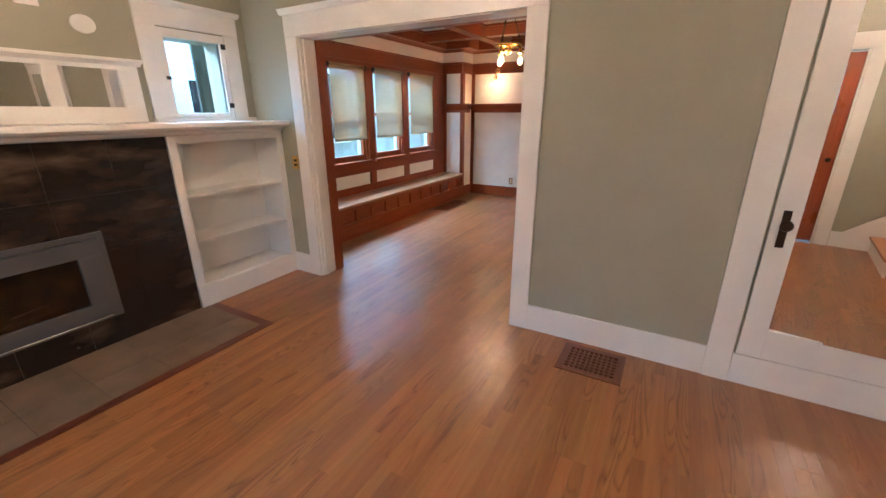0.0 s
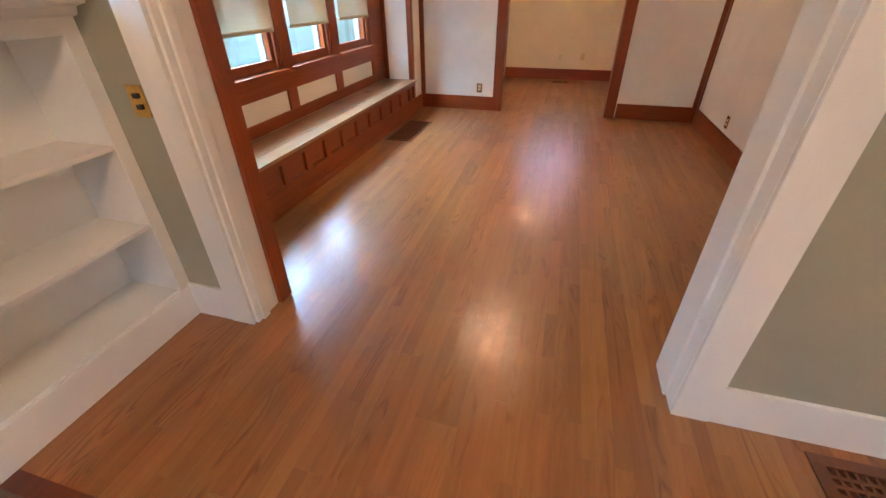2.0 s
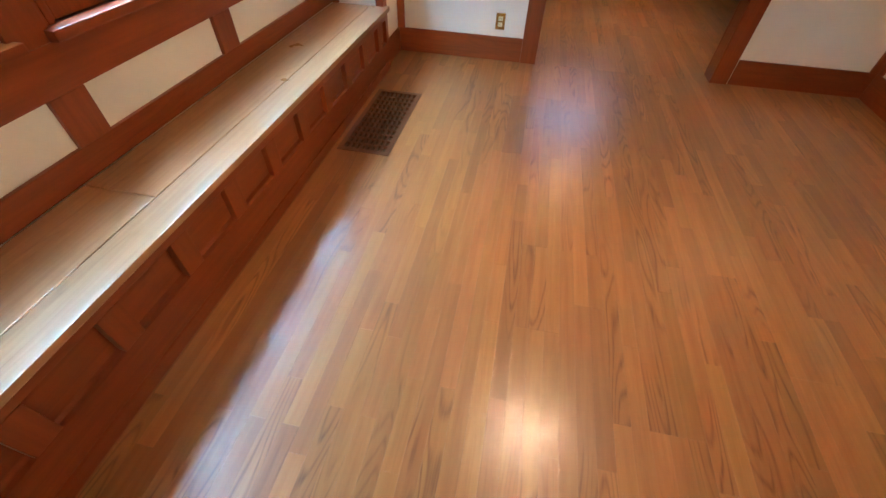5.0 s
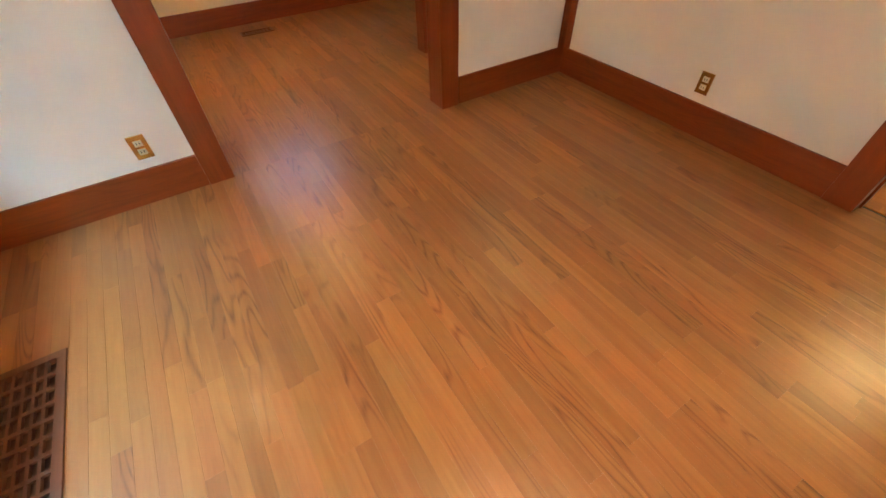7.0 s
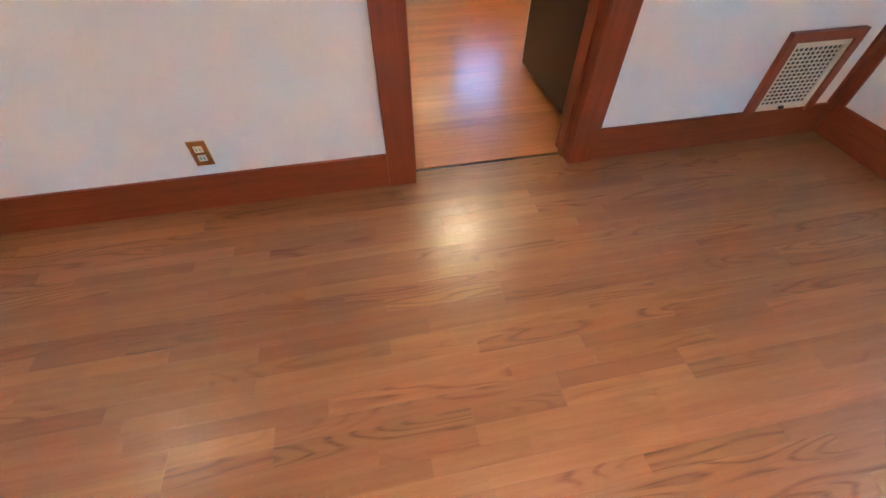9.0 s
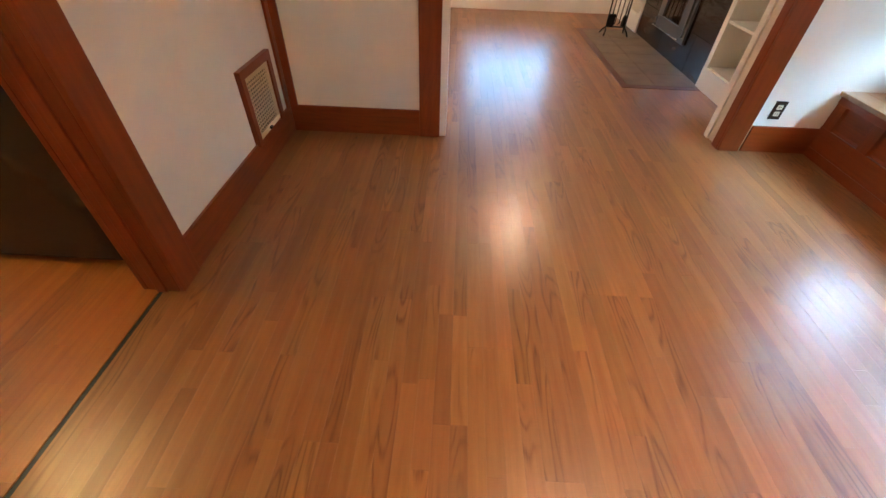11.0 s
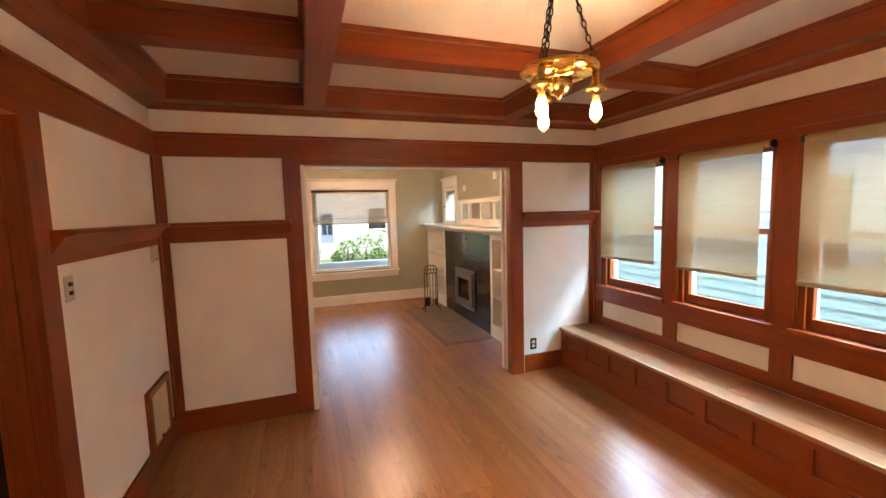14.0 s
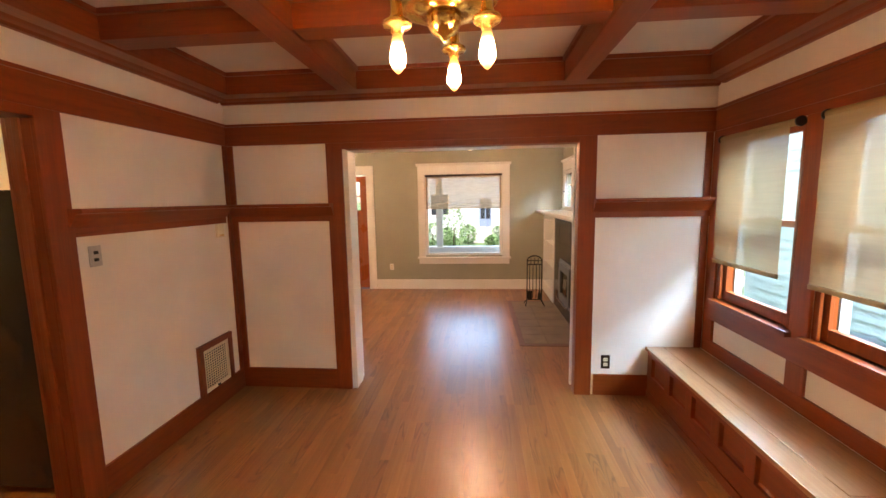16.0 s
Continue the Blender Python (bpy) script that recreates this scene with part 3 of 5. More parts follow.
part("bottom_rail", boxes((SX - 0.03, SX, YD, 4.14, 0.06, 0.195), bevel=0.003), TRIM_Y, seat)
part("plinth", boxes((SX - 0.04, SX + 0.008, YD, 4.14, 0.0, 0.06), bevel=0.004), TRIM_Y, seat)
part("back_board", boxes((SX - 0.055, SX - 0.026, YD, 4.14, 0.06, 0.397)), TRIM_Y, seat)
for k in range(13):
    y = YD + 0.045 + 0.306 * k
    part("stile", boxes((SX - 0.03, SX, y - 0.04, y + 0.04, 0.195, 0.35), bevel=0.003), TRIM, seat)
part("end_stile", boxes((SX - 0.03, SX, 4.10, 4.139, 0.195, 0.35), bevel=0.003), TRIM, seat)
part("panel_bead", extruded([(SX - 0.026, 0.195), (SX - 0.018, 0.195), (SX - 0.026, 0.208)], "y", YD + 0.01, 4.13), TRIM_Y, seat)

# ---- floor registers ----
def floor_register(x0, x1, y0, y1, rim, nx, ny, label):
    r = thing("floor_register", ((x0 + x1) / 2, (y0 + y1) / 2, 0), label, "vent")
    top = 0.006
    part("well", boxes((x0 + rim, x1 - rim, y0 + rim, y1 - rim, -0.029, -0.024)), BLACK, r)
    for a in ((x0, x1, y0, y0 + rim), (x0, x1, y1 - rim, y1), (x0, x0 + rim, y0 + rim, y1 - rim), (x1 - rim, x1, y0 + rim, y1 - rim)):
        part("frame", boxes((*a, -0.02, top), bevel=0.002), GRILLE, r)
    for i in range(1, nx):
        x = x0 + rim + (x1 - x0 - 2 * rim) * i / nx
        part("slat", boxes((x - 0.005, x + 0.005, y0 + rim, y1 - rim, -0.012, 0.002), bevel=0.0), GRILLE, r)
    for i in range(1, ny):
        y = y0 + rim + (y1 - y0 - 2 * rim) * i / ny
        part("slat", boxes((x0 + rim, x1 - rim, y - 0.007, y + 0.007, -0.010, 0.003), bevel=0.0), GRILLE, r)


floor_register(0.487, 0.80, 2.94, 3.74, 0.03, 8, 12, "dark wooden grille let into the boards beside the window seat")
floor_register(3.36, 3.742, -0.385, -0.06, 0.045, 10, 7, "dark wooden grille let into the boards by the sage wall")
floor_register(2.12, 2.42, 6.74, 6.86, 0.02, 8, 2, "small dark floor grille in the back room")

# ---- small fittings of the dining room ----
def outlet(at, axis, side, label, plate, kind="outlet"):
    """A wall plate with two sockets or switches; the plate looks along axis, to side."""
    o = thing("socket_outlet" if kind == "outlet" else "light_switch", at, label, "outlet" if kind == "outlet" else "switch")

    def slab(u0, u1, w0, w1, d0, d1, bevel=0.0015):
        d0, d1 = sorted((d0 * side, d1 * side))
        if axis == "y":
            return boxes((at[0] + u0, at[0] + u1, at[1] + d0, at[1] + d1, at[2] + w0, at[2] + w1), bevel=bevel)
        return boxes((at[0] + d0, at[0] + d1, at[1] + u0, at[1] + u1, at[2] + w0, at[2] + w1), bevel=bevel)

    part("plate", slab(-0.036, 0.036, -0.058, 0.058, 0, 0.006), plate, o)
    if kind == "outlet":
        for z in (-0.021, 0.021):
            s = part("socket", slab(-0.017, 0.017, z - 0.0145, z + 0.0145, 0.006, 0.009), IVORY, o)
            part("slot", slab(-0.008, -0.005, z - 0.006, z + 0.006, 0.009, 0.0095, 0), BLACK, s)
            part("slot", slab(0.005, 0.008, z - 0.006, z + 0.006, 0.009, 0.0095, 0), BLACK, s)
    else:
        for z in (-0.02, 0.02):
            part("button", slab(-0.011, 0.011, z - 0.009, z + 0.009, 0.006, 0.014), BLACK, o)


outlet((0.785, YD, 0.287), "y", 1, "ivory double socket on a dark bronze wall plate", BRONZE)
outlet((1.245, YF, 0.287), "y", -1, "ivory double socket on a brass wall plate", BRASS)
outlet((XR, 3.445, 0.287), "x", -1, "ivory double socket on a dull brass wall plate", BRASS)
outlet((XR, 1.51, 1.375), "x", -1, "two-button light switch on a polished steel plate", STAINLESS, "switch")
outlet((0.815, 0.0, 1.07), "y", -1, "two-button light switch on a polished brass plate", BRASS, "switch")
outlet((2.61, YK, 0.39), "y", -1, "ivory double socket in the back room", IVORY)
outlet((2.215, YK, 0.38), "y", -1, "white double socket in the back room", WHITE)
chime = thing("door_chime", (XR - 0.02, 0.425, 1.43), "small ivory wall box under the plate rail", "thermostat")
part("cover", boxes((XR - 0.025, XR, 0.385, 0.465, 1.376, 1.488), bevel=0.006), IVORY, chime)
part("base", boxes((XR - 0.028, XR - 0.024, 0.40, 0.45, 1.39, 1.40), bevel=0.001), BRASS, chime)

vent = thing("wall_vent", (XR, 0.60, 0.18), "cream metal air grille in a dark wooden frame", "vent")
vy0, vy1, vz0, vz1 = 0.405, 0.81, 0.165, 0.572
for a in ((vy0, vy1, vz1 - 0.045, vz1), (vy0, vy0 + 0.045, vz0, vz1 - 0.045), (vy1 - 0.045, vy1, vz0, vz1 - 0.045)):
    part("frame", boxes((XR - 0.028, XR, *a), bevel=0.003), TRIM, vent)
part("backing", boxes((XR - 0.004, XR - 0.001, vy0 + 0.045, vy1 - 0.045, vz0 + 0.016, vz1 - 0.045)), BLACK, vent)
for a in ((vy0 + 0.045, vy1 - 0.045, vz1 - 0.075, vz1 - 0.045), (vy0 + 0.045, vy1 - 0.045, vz0 + 0.016, vz0 + 0.046), (vy0 + 0.045, vy0 + 0.07, vz0 + 0.046, vz1 - 0.075), (vy1 - 0.07, vy1 - 0.045, vz0 + 0.046, vz1 - 0.075)):
    part("rim", boxes((XR - 0.018, XR - 0.004, *a), bevel=0.002), IVORY, vent, "cream metal rim")
for i in range(1, 10):
    yy = vy0 + 0.07 + (vy1 - vy0 - 0.14) * i / 10
    part("slat", boxes((XR - 0.014, XR - 0.008, yy - 0.0015, yy + 0.0015, vz0 + 0.046, vz1 - 0.075)), IVORY, vent)
for i in range(1, 14):
    zz = vz0 + 0.046 + (vz1 - vz0 - 0.121) * i / 14
    part("slat", boxes((XR - 0.0135, XR - 0.0075, vy0 + 0.07, vy1 - 0.07, zz - 0.003, zz + 0.003)), IVORY, vent)
part("lever", boxes((XR - 0.03, XR - 0.018, 0.60, 0.625, vz0 + 0.024, vz0 + 0.038), bevel=0.002), BLACK, vent, "small black damper lever")

# ---- lamps ----
def bulb_and_cup(t, x, y, top, lit=None, watts=0, colour=(1.0, 0.64, 0.35)):
    """A brass cup with a lit teardrop bulb that hangs under it; top is the height of the cup's top."""
    cup = part("socket_cup", turned([(0.007, top), (0.016, top - 0.005), (0.018, top - 0.045), (0.024, top - 0.055), (0.038, top - 0.063), (0.042, top - 0.07), (0.037, top - 0.078), (0.018, top - 0.08), (0.017, top - 0.095), (0.01, top - 0.096)], (x, y), 20), BRASS, t)
    z = top - 0.088
    rows = [(0.010, 0), (0.0125, 0.012), (0.016, 0.03), (0.0205, 0.052), (0.0235, 0.07), (0.0235, 0.08), (0.0195, 0.094), (0.009, 0.109), (0.002, 0.115)]
    part("bulb", turned([(r, z - h) for r, h in rows], (x, y), 14), lit or BULB, cup, "lit teardrop filament bulb")
    if watts:
        lamp("filament", "POINT", watts, colour, Matrix.Translation((x, y, z - 0.074)), radius=0.0255)


def chain(t, start, end, links):
    a, b = Vector(start), Vector(end)
    step = (b - a) / links
    q = step.to_track_quat("Z", "Y")
    for i in range(links):
        c = a + step * (i + 0.5)
        turn = Matrix.Rotation(radians(90 * (i % 2)), 3, "Z")
        hl, hw = step.length * 0.62, 0.008
        ring = [c + q @ (turn @ Vector((hw * math.cos(w), 0, hl * math.sin(w)))) for w in (2 * math.pi * k / 12 for k in range(12))]
        part("link", tube(ring, 0.0028, 6, closed=True), BRONZE, t)


CX, CY = 1.93, 2.29
ch = thing("chandelier", (CX, CY, ZC), "brass bowl chandelier on three chains with lit filament bulbs", "chandelier")
part("ceiling_canopy", turned([(0.06, ZC), (0.062, ZC - 0.012), (0.045, ZC - 0.03), (0.012, ZC - 0.038)], (CX, CY), 28), BRASS, ch)
part("bowl", turned([(0.150, 2.245), (0.158, 2.240), (0.160, 2.232), (0.154, 2.224), (0.128, 2.214), (0.10, 2.208), (0.052, 2.206), (0.050, 2.198), (0.053, 2.19), (0.050, 2.165), (0.034, 2.142), (0.014, 2.134), (0.010, 2.126), (0.004, 2.120)], (CX, CY), 36), BRASS, ch)
for ang in (262, 150, 28):
    c, s = math.cos(radians(ang)), math.sin(radians(ang))
    chain(ch, (CX + 0.03 * c, CY + 0.03 * s, ZC - 0.03), (CX + 0.145 * c, CY + 0.145 * s, 2.245), 13)
    chain(ch, (CX + 0.142 * c, CY + 0.142 * s, 2.222), (CX + 0.142 * c, CY + 0.142 * s, 2.214), 1)
    bulb_and_cup(ch, CX + 0.145 * c, CY + 0.145 * s, 2.218, BULB, 96)


def sconce(x):
    s = thing("wall_sconce", (x, YF, 2.12), "small brass wall sconce with one lit hanging bulb", "lamp", "sconces on the far wall")
    part("back_plate", tube([(x, YF - 0.022, 2.17), (x, YF - 0.04, 2.17)], 0.045, 24), BRASS, s)
    part("arm", tube([(x, YF - 0.03, 2.17), (x, YF - 0.07, 2.185), (x, YF - 0.10, 2.18), (x, YF - 0.11, 2.14), (x, YF - 0.11, 2.115)], 0.007, 10), BRASS, s)
    bulb_and_cup(s, x, YF - 0.11, 2.115, SCONCE_BULB, 55, (1.0, 0.60, 0.27))


sconce(0.92)
sconce(3.58)
px, py = 2.11, 5.75
pl = thing("pendant_light", (px, py, 2.66), "brass pendant with three lit bulbs in the back room", "lamp")
part("canopy", turned([(0.05, 2.66), (0.05, 2.65), (0.03, 2.63), (0.008, 2.625)], (px, py)), BRASS, pl)
part("stem", tube([(px, py, 2.63), (px, py, 2.33)], 0.006), BRASS, pl)
part("hub", turned([(0.008, 2.345), (0.03, 2.335), (0.036, 2.318), (0.02, 2.30), (0.004, 2.292)], (px, py)), BRASS, pl)
for ang in (170, 290, 50):
    c, q = math.cos(radians(ang)), math.sin(radians(ang))
    part("arm", tube([(px + r * c, py + r * q, z) for r, z in ((0.02, 2.318), (0.06, 2.335), (0.10, 2.325), (0.115, 2.30))], 0.006), BRASS, pl)
    bulb_and_cup(pl, px + 0.115 * c, py + 0.115 * q, 2.305, PENDANT_BULB, 62, (1.0, 0.48, 0.15))


def globe_light(x, y, ceiling, z, colour, watts):
    g = thing("ceiling_light", (x, y, ceiling), "lit frosted glass globe hung from a brass rod", "lamp")
    part("canopy", turned([(0.055, ceiling), (0.058, ceiling - 0.012), (0.03, ceiling - 0.03), (0.01, ceiling - 0.034)], (x, y), 24), BRASS, g)
    part("rod", tube([(x, y, ceiling - 0.03), (x, y, z + 0.13)], 0.007), BRASS, g)
    part("fitter", turned([(0.01, z + 0.14), (0.045, z + 0.13), (0.05, z + 0.105), (0.045, z + 0.10)], (x, y), 24), BRASS, g)
    part("globe", turned([(0.11 * math.sin(a), z + 0.11 * math.cos(a)) for a in (math.pi * k / 12 for k in range(1, 12))], (x, y), 24), glow("frosted_lit_glass", colour, 10), g, "lit frosted glass globe")
    lamp("globe_lamp", "POINT", watts, colour, Matrix.Translation((x, y, z)), radius=0.118)


globe_light(1.93, -1.85, 2.72, 2.40, (1.0, 0.64, 0.36), 175)
globe_light(5.1, -2.6, 2.72, 2.40, (1.0, 0.68, 0.41), 240)
globe_light(5.7, 1.8, 2.66, 2.30, (1.0, 0.62, 0.22), 120)

# ---- parlour side of the opening, white woodwork ----
def white(name, *rows, bevel=0.004):
    return setting(name, boxes(*rows, bevel=bevel), WHITE)


for x0, x1 in ((OP0 - 0.14, OP0 - 0.015), (OP1 - 0.02, OP1 + 0.11)):
    white("trim", (x0, x1, -0.022, 0.0, 0, OPZ))
for x0, x1, step, deep in ((OP0 - 0.03, OP0, 1, 0.164), (OP1 - 0.022, OP1 + 0.03, -1, YD + 0.001)):
    white("trim", (x0, x1, -0.001, deep, 0, OPZ))
    f = sorted((x1 if step > 0 else x0, (x1 if step > 0 else x0) + step * 0.014))
    white("trim", (*f, *((0.03, 0.075) if step > 0 else (0.07, YD + 0.0005)), 0, OPZ - 0.01))
white("trim", (OP0 - 0.03, OP1 + 0.03, -0.001, 0.164, OPZ - 0.006, OPZ + 0.029))
white("trim", (OP0 - 0.14, OP1 + 0.11, -0.026, 0.0, OPZ, OPZ + 0.16))
setting("trim", extruded([(0, OPZ + 0.16), (-0.035, OPZ + 0.16), (-0.05, OPZ + 0.185), (-0.058, OPZ + 0.20), (0, OPZ + 0.20)], "x", OP0 - 0.165, OP1 + 0.135), WHITE)
for x0, x1 in ((0.67, OP0 - 0.14), (OP1 + 0.11, 4.15), (5.25, XP)):
    white("baseboard", (x0, x1, -0.018, 0, 0, ZB + 0.01), bevel=0.005)
for x0, x1 in ((0.67, FD0 - 0.13), (FD1 + 0.13, XP)):
    white("baseboard", (x0, x1, YS, YS + 0.018, 0, ZB), bevel=0.005)

# mirrored closet door beside the opening
white("trim", (4.15, 4.277, -0.024, 0, 0, 2.13))
white("trim", (5.12, 5.25, -0.024, 0, 0, 2.13))
white("trim", (4.12, 5.28, -0.028, 0, 2.131, 2.29))
white("trim", (4.279, 5.118, -0.02, 0, 0, 0.187))
d = thing("closet_door", (4.30, -0.01, 0.19), "white panelled closet door with a tall mirror and dark bronze knob", "door")
part("stile", boxes((4.291, 4.403, -0.026, -0.002, 0.193, 2.125), bevel=0.003), WHITE, d)
part("stile", boxes((5.0, 5.112, -0.026, -0.002, 0.193, 2.125), bevel=0.003), WHITE, d)
part("rail", boxes((4.403, 5.0, -0.026, -0.002, 0.193, 0.368), bevel=0.003), WHITE, d)
part("rail", boxes((4.403, 5.0, -0.026, -0.002, 2.0, 2.125), bevel=0.003), WHITE, d)
bm = boxes((-0.312, 0.312, -0.002, 0.002, -0.83, 0.83))
bm.transform(Matrix.Translation((4.7015, -0.03, 1.184)) @ Matrix.Rotation(radians(-5.0), 4, "Z"))
part("mirror", bm, MIRROR, d, "tall clear mirror glass")
plate = part("lock_plate", boxes((4.328, 4.363, -0.031, -0.026, 0.842, 1.036), bevel=0.002), BRONZE, d, "dark bronze lock plate")
knob = turned([(0.009, 0.0), (0.009, 0.02), (0.024, 0.028), (0.029, 0.042), (0.022, 0.056), (0.003, 0.06)], (0, 0), 18)
knob.transform(Matrix.Translation((4.345, -0.031, 0.965)) @ Matrix.Rotation(radians(90), 4, "X"))
part("knob", knob, BRONZE, plate, "dark bronze knob")

# ---- hearth wall ----
FX = 0.67
def bookcase(y0, y1, label):
    b = thing("bookcase", (0.5, (y0 + y1) / 2, 0), label, "bookcase", "built-in bookcases by the hearth")
    part("back", boxes((XL + 0.001, XL + 0.02, y0, y1, 0.0, 1.345)), WHITE, b)
    for a, c in ((y0, y0 + 0.06), (y1 - 0.06, y1)):
        part("side", boxes((XL + 0.02, FX, a, c, 0.0, 1.345), bevel=0.003), WHITE, b)
    part("base", boxes((XL + 0.02, FX + 0.004, y0, y1, 0.0, 0.175), bevel=0.004), WHITE, b)
    part("top_rail", boxes((FX - 0.03, FX, y0 + 0.06, y1 - 0.06, 1.29, 1.345), bevel=0.003), WHITE, b)
    for z in (0.185, 0.548, 0.905):
        part("shelf", boxes((XL + 0.02, FX - 0.012, y0 + 0.06, y1 - 0.06, z - 0.02, z), bevel=0.002), WHITE, b)


bookcase(-0.985, -0.001, "white built-in bookcase, empty, beside the opening to the dining room")
bookcase(YS + 0.001, -2.765, "white built-in bookcase, empty, beside the street wall")
mantel = thing("mantel_shelf", (0.6, -1.875, 1.345), "long white mantel shelf with a stepped moulding", "mantel")
part("shelf", boxes((XL, 0.80, YS + 0.002, -0.003, 1.40, 1.435), bevel=0.006), WHITE, mantel)
part("moulding", extruded([(XL, 1.345), (FX + 0.01, 1.345), (FX + 0.03, 1.352), (FX + 0.04, 1.375), (FX + 0.085, 1.385), (FX + 0.095, 1.40), (XL, 1.40)], "y", YS + 0.003, -0.004), WHITE, mantel)

fp = thing("fireplace", (0.6, -1.875, 0), "fireplace of dark polished slate tiles with a grey metal insert", "fireplace")
part("backing", boxes((XL + 0.001, 0.648, -2.763, -0.987, 0, 1.344)), GROUT, fp)
ty = [-2.763 + 1.776 * i / 5 for i in range(6)]
tz = [1.344 * i / 4 for i in range(5)]
for i in range(5):
    for j in range(4):
        part("tile", boxes((0.648, 0.657 + 0.0015 * ((i * 3 + j) % 2), ty[i] + 0.002, ty[i + 1] - 0.002, tz[j] + 0.002, tz[j + 1] - 0.002), bevel=0.0015), SLATE, fp)
insert = thing("stove_insert", (0.67, -1.875, 0.2), "grey metal fireplace insert with a smoked glass door", "stove")
iy0, iy1, iz0, iz1 = -2.25, -1.50, 0.20, 0.785
gy0, gy1, gz0, gz1 = -2.09, -1.66, 0.325, 0.645
def ring_parts(name, t, x0, x1, o, i, mat, bevel=0.004):
    for r in ((o[0], o[1], o[2], i[2]), (o[0], o[1], i[3], o[3]), (o[0], i[0], i[2], i[3]), (i[1], o[1], i[2], i[3])):
        part(name, boxes((x0, x1, *r), bevel=bevel), mat, t)


ring_parts("frame", insert, 0.66, 0.682, (iy0, iy1, iz0, iz1), (iy0 + 0.035, iy1 - 0.035, iz0 + 0.05, iz1 - 0.035), STEEL)
ring_parts("door", insert, 0.664, 0.70, (iy0 + 0.04, iy1 - 0.04, iz0 + 0.055, iz1 - 0.04), (gy0, gy1, gz0, gz1), STEEL)
part("glass", boxes((0.675, 0.679, gy0, gy1, gz0, gz1)), SMOKED, insert, "smoked door glass")
part("firebrick", boxes((0.661, 0.666, gy0, gy1, gz0, gz1)), SOOT, insert)
for k, (yy, zz, dd) in enumerate(((-1.95, 0.355, 0.10), (-1.85, 0.36, -0.06), (-1.90, 0.395, 0.02))):
    part("log", tube([(0.669, yy - 0.11, zz), (0.669, yy, zz + 0.01), (0.669, yy + 0.11, zz + dd * 0.2)], 0.004 + 0.001 * k, 8), LOG, insert)
part("handle", tube([(0.70, -2.20, 0.235), (0.725, -2.19, 0.232), (0.727, -1.75, 0.232), (0.725, -1.58, 0.232), (0.70, -1.57, 0.235)], 0.008, 8), metal("chrome", (0.7, 0.7, 0.7), 0.15, 0.1), insert, "thin chrome handle bar")
for zz in (iz0 + 0.08, iz1 - 0.09):
    part("hinge", tube([(0.70, iy0 + 0.045, zz - 0.025), (0.70, iy0 + 0.045, zz + 0.025)], 0.008), BLACK, insert)

# overmantel mirrors
om = thing("overmantel", (XL, -1.875, 1.44), "white overmantel with a row of four small mirrors", "mirror")
cols = [(-1.38, -1.05), (-1.835, -1.46), (-2.29, -1.915), (-2.70, -2.37)]
part("lower_rail", boxes((XL, XL + 0.028, -2.82, -0.93, 1.436, 1.54), bevel=0.003), WHITE, om)
part("upper_rail", boxes((XL, XL + 0.028, -2.82, -0.93, 1.785, 1.81), bevel=0.003), WHITE, om)
part("cap", extruded([(XL, 1.81), (XL + 0.035, 1.81), (XL + 0.06, 1.828), (XL + 0.085, 1.832), (XL + 0.085, 1.852), (XL, 1.852)], "y", -2.84, -0.91), WHITE, om)
for a, b in ((-1.05, -0.93), (-1.46, -1.38), (-1.915, -1.835), (-2.37, -2.29), (-2.82, -2.70)):
    part("stile", boxes((XL, XL + 0.028, a, b, 1.54, 1.785), bevel=0.003), WHITE, om)
for a, b in cols:
    part("mirror", boxes((XL + 0.006, XL + 0.010, a, b, 1.54, 1.785)), MIRROR, om, "small plain mirror")
for yy, zz, ry, rz in ((-1.177, 2.045, 0.07, 0.055), (-2.573, 2.045, 0.07, 0.055)):
    bm = turned([(1.0, 0.0), (1.0, 0.006), (0.9, 0.009), (0.1, 0.01)], (0, 0), 32)
    bm.transform(Matrix.Translation((XL, yy, zz)) @ Matrix.Diagonal((1, ry, rz, 1)) @ Matrix.Rotation(radians(90), 4, "Y"))
    solid("cover_plate", bm, WHITE, "oval white cover plate on the sage wall", "cover plate")
solid("cover_plate", boxes((XL, XL + 0.012, -1.485, -1.375, 2.105, 2.21), bevel=0.003), WHITE, "square white cover plate on the sage wall", "cover plate")


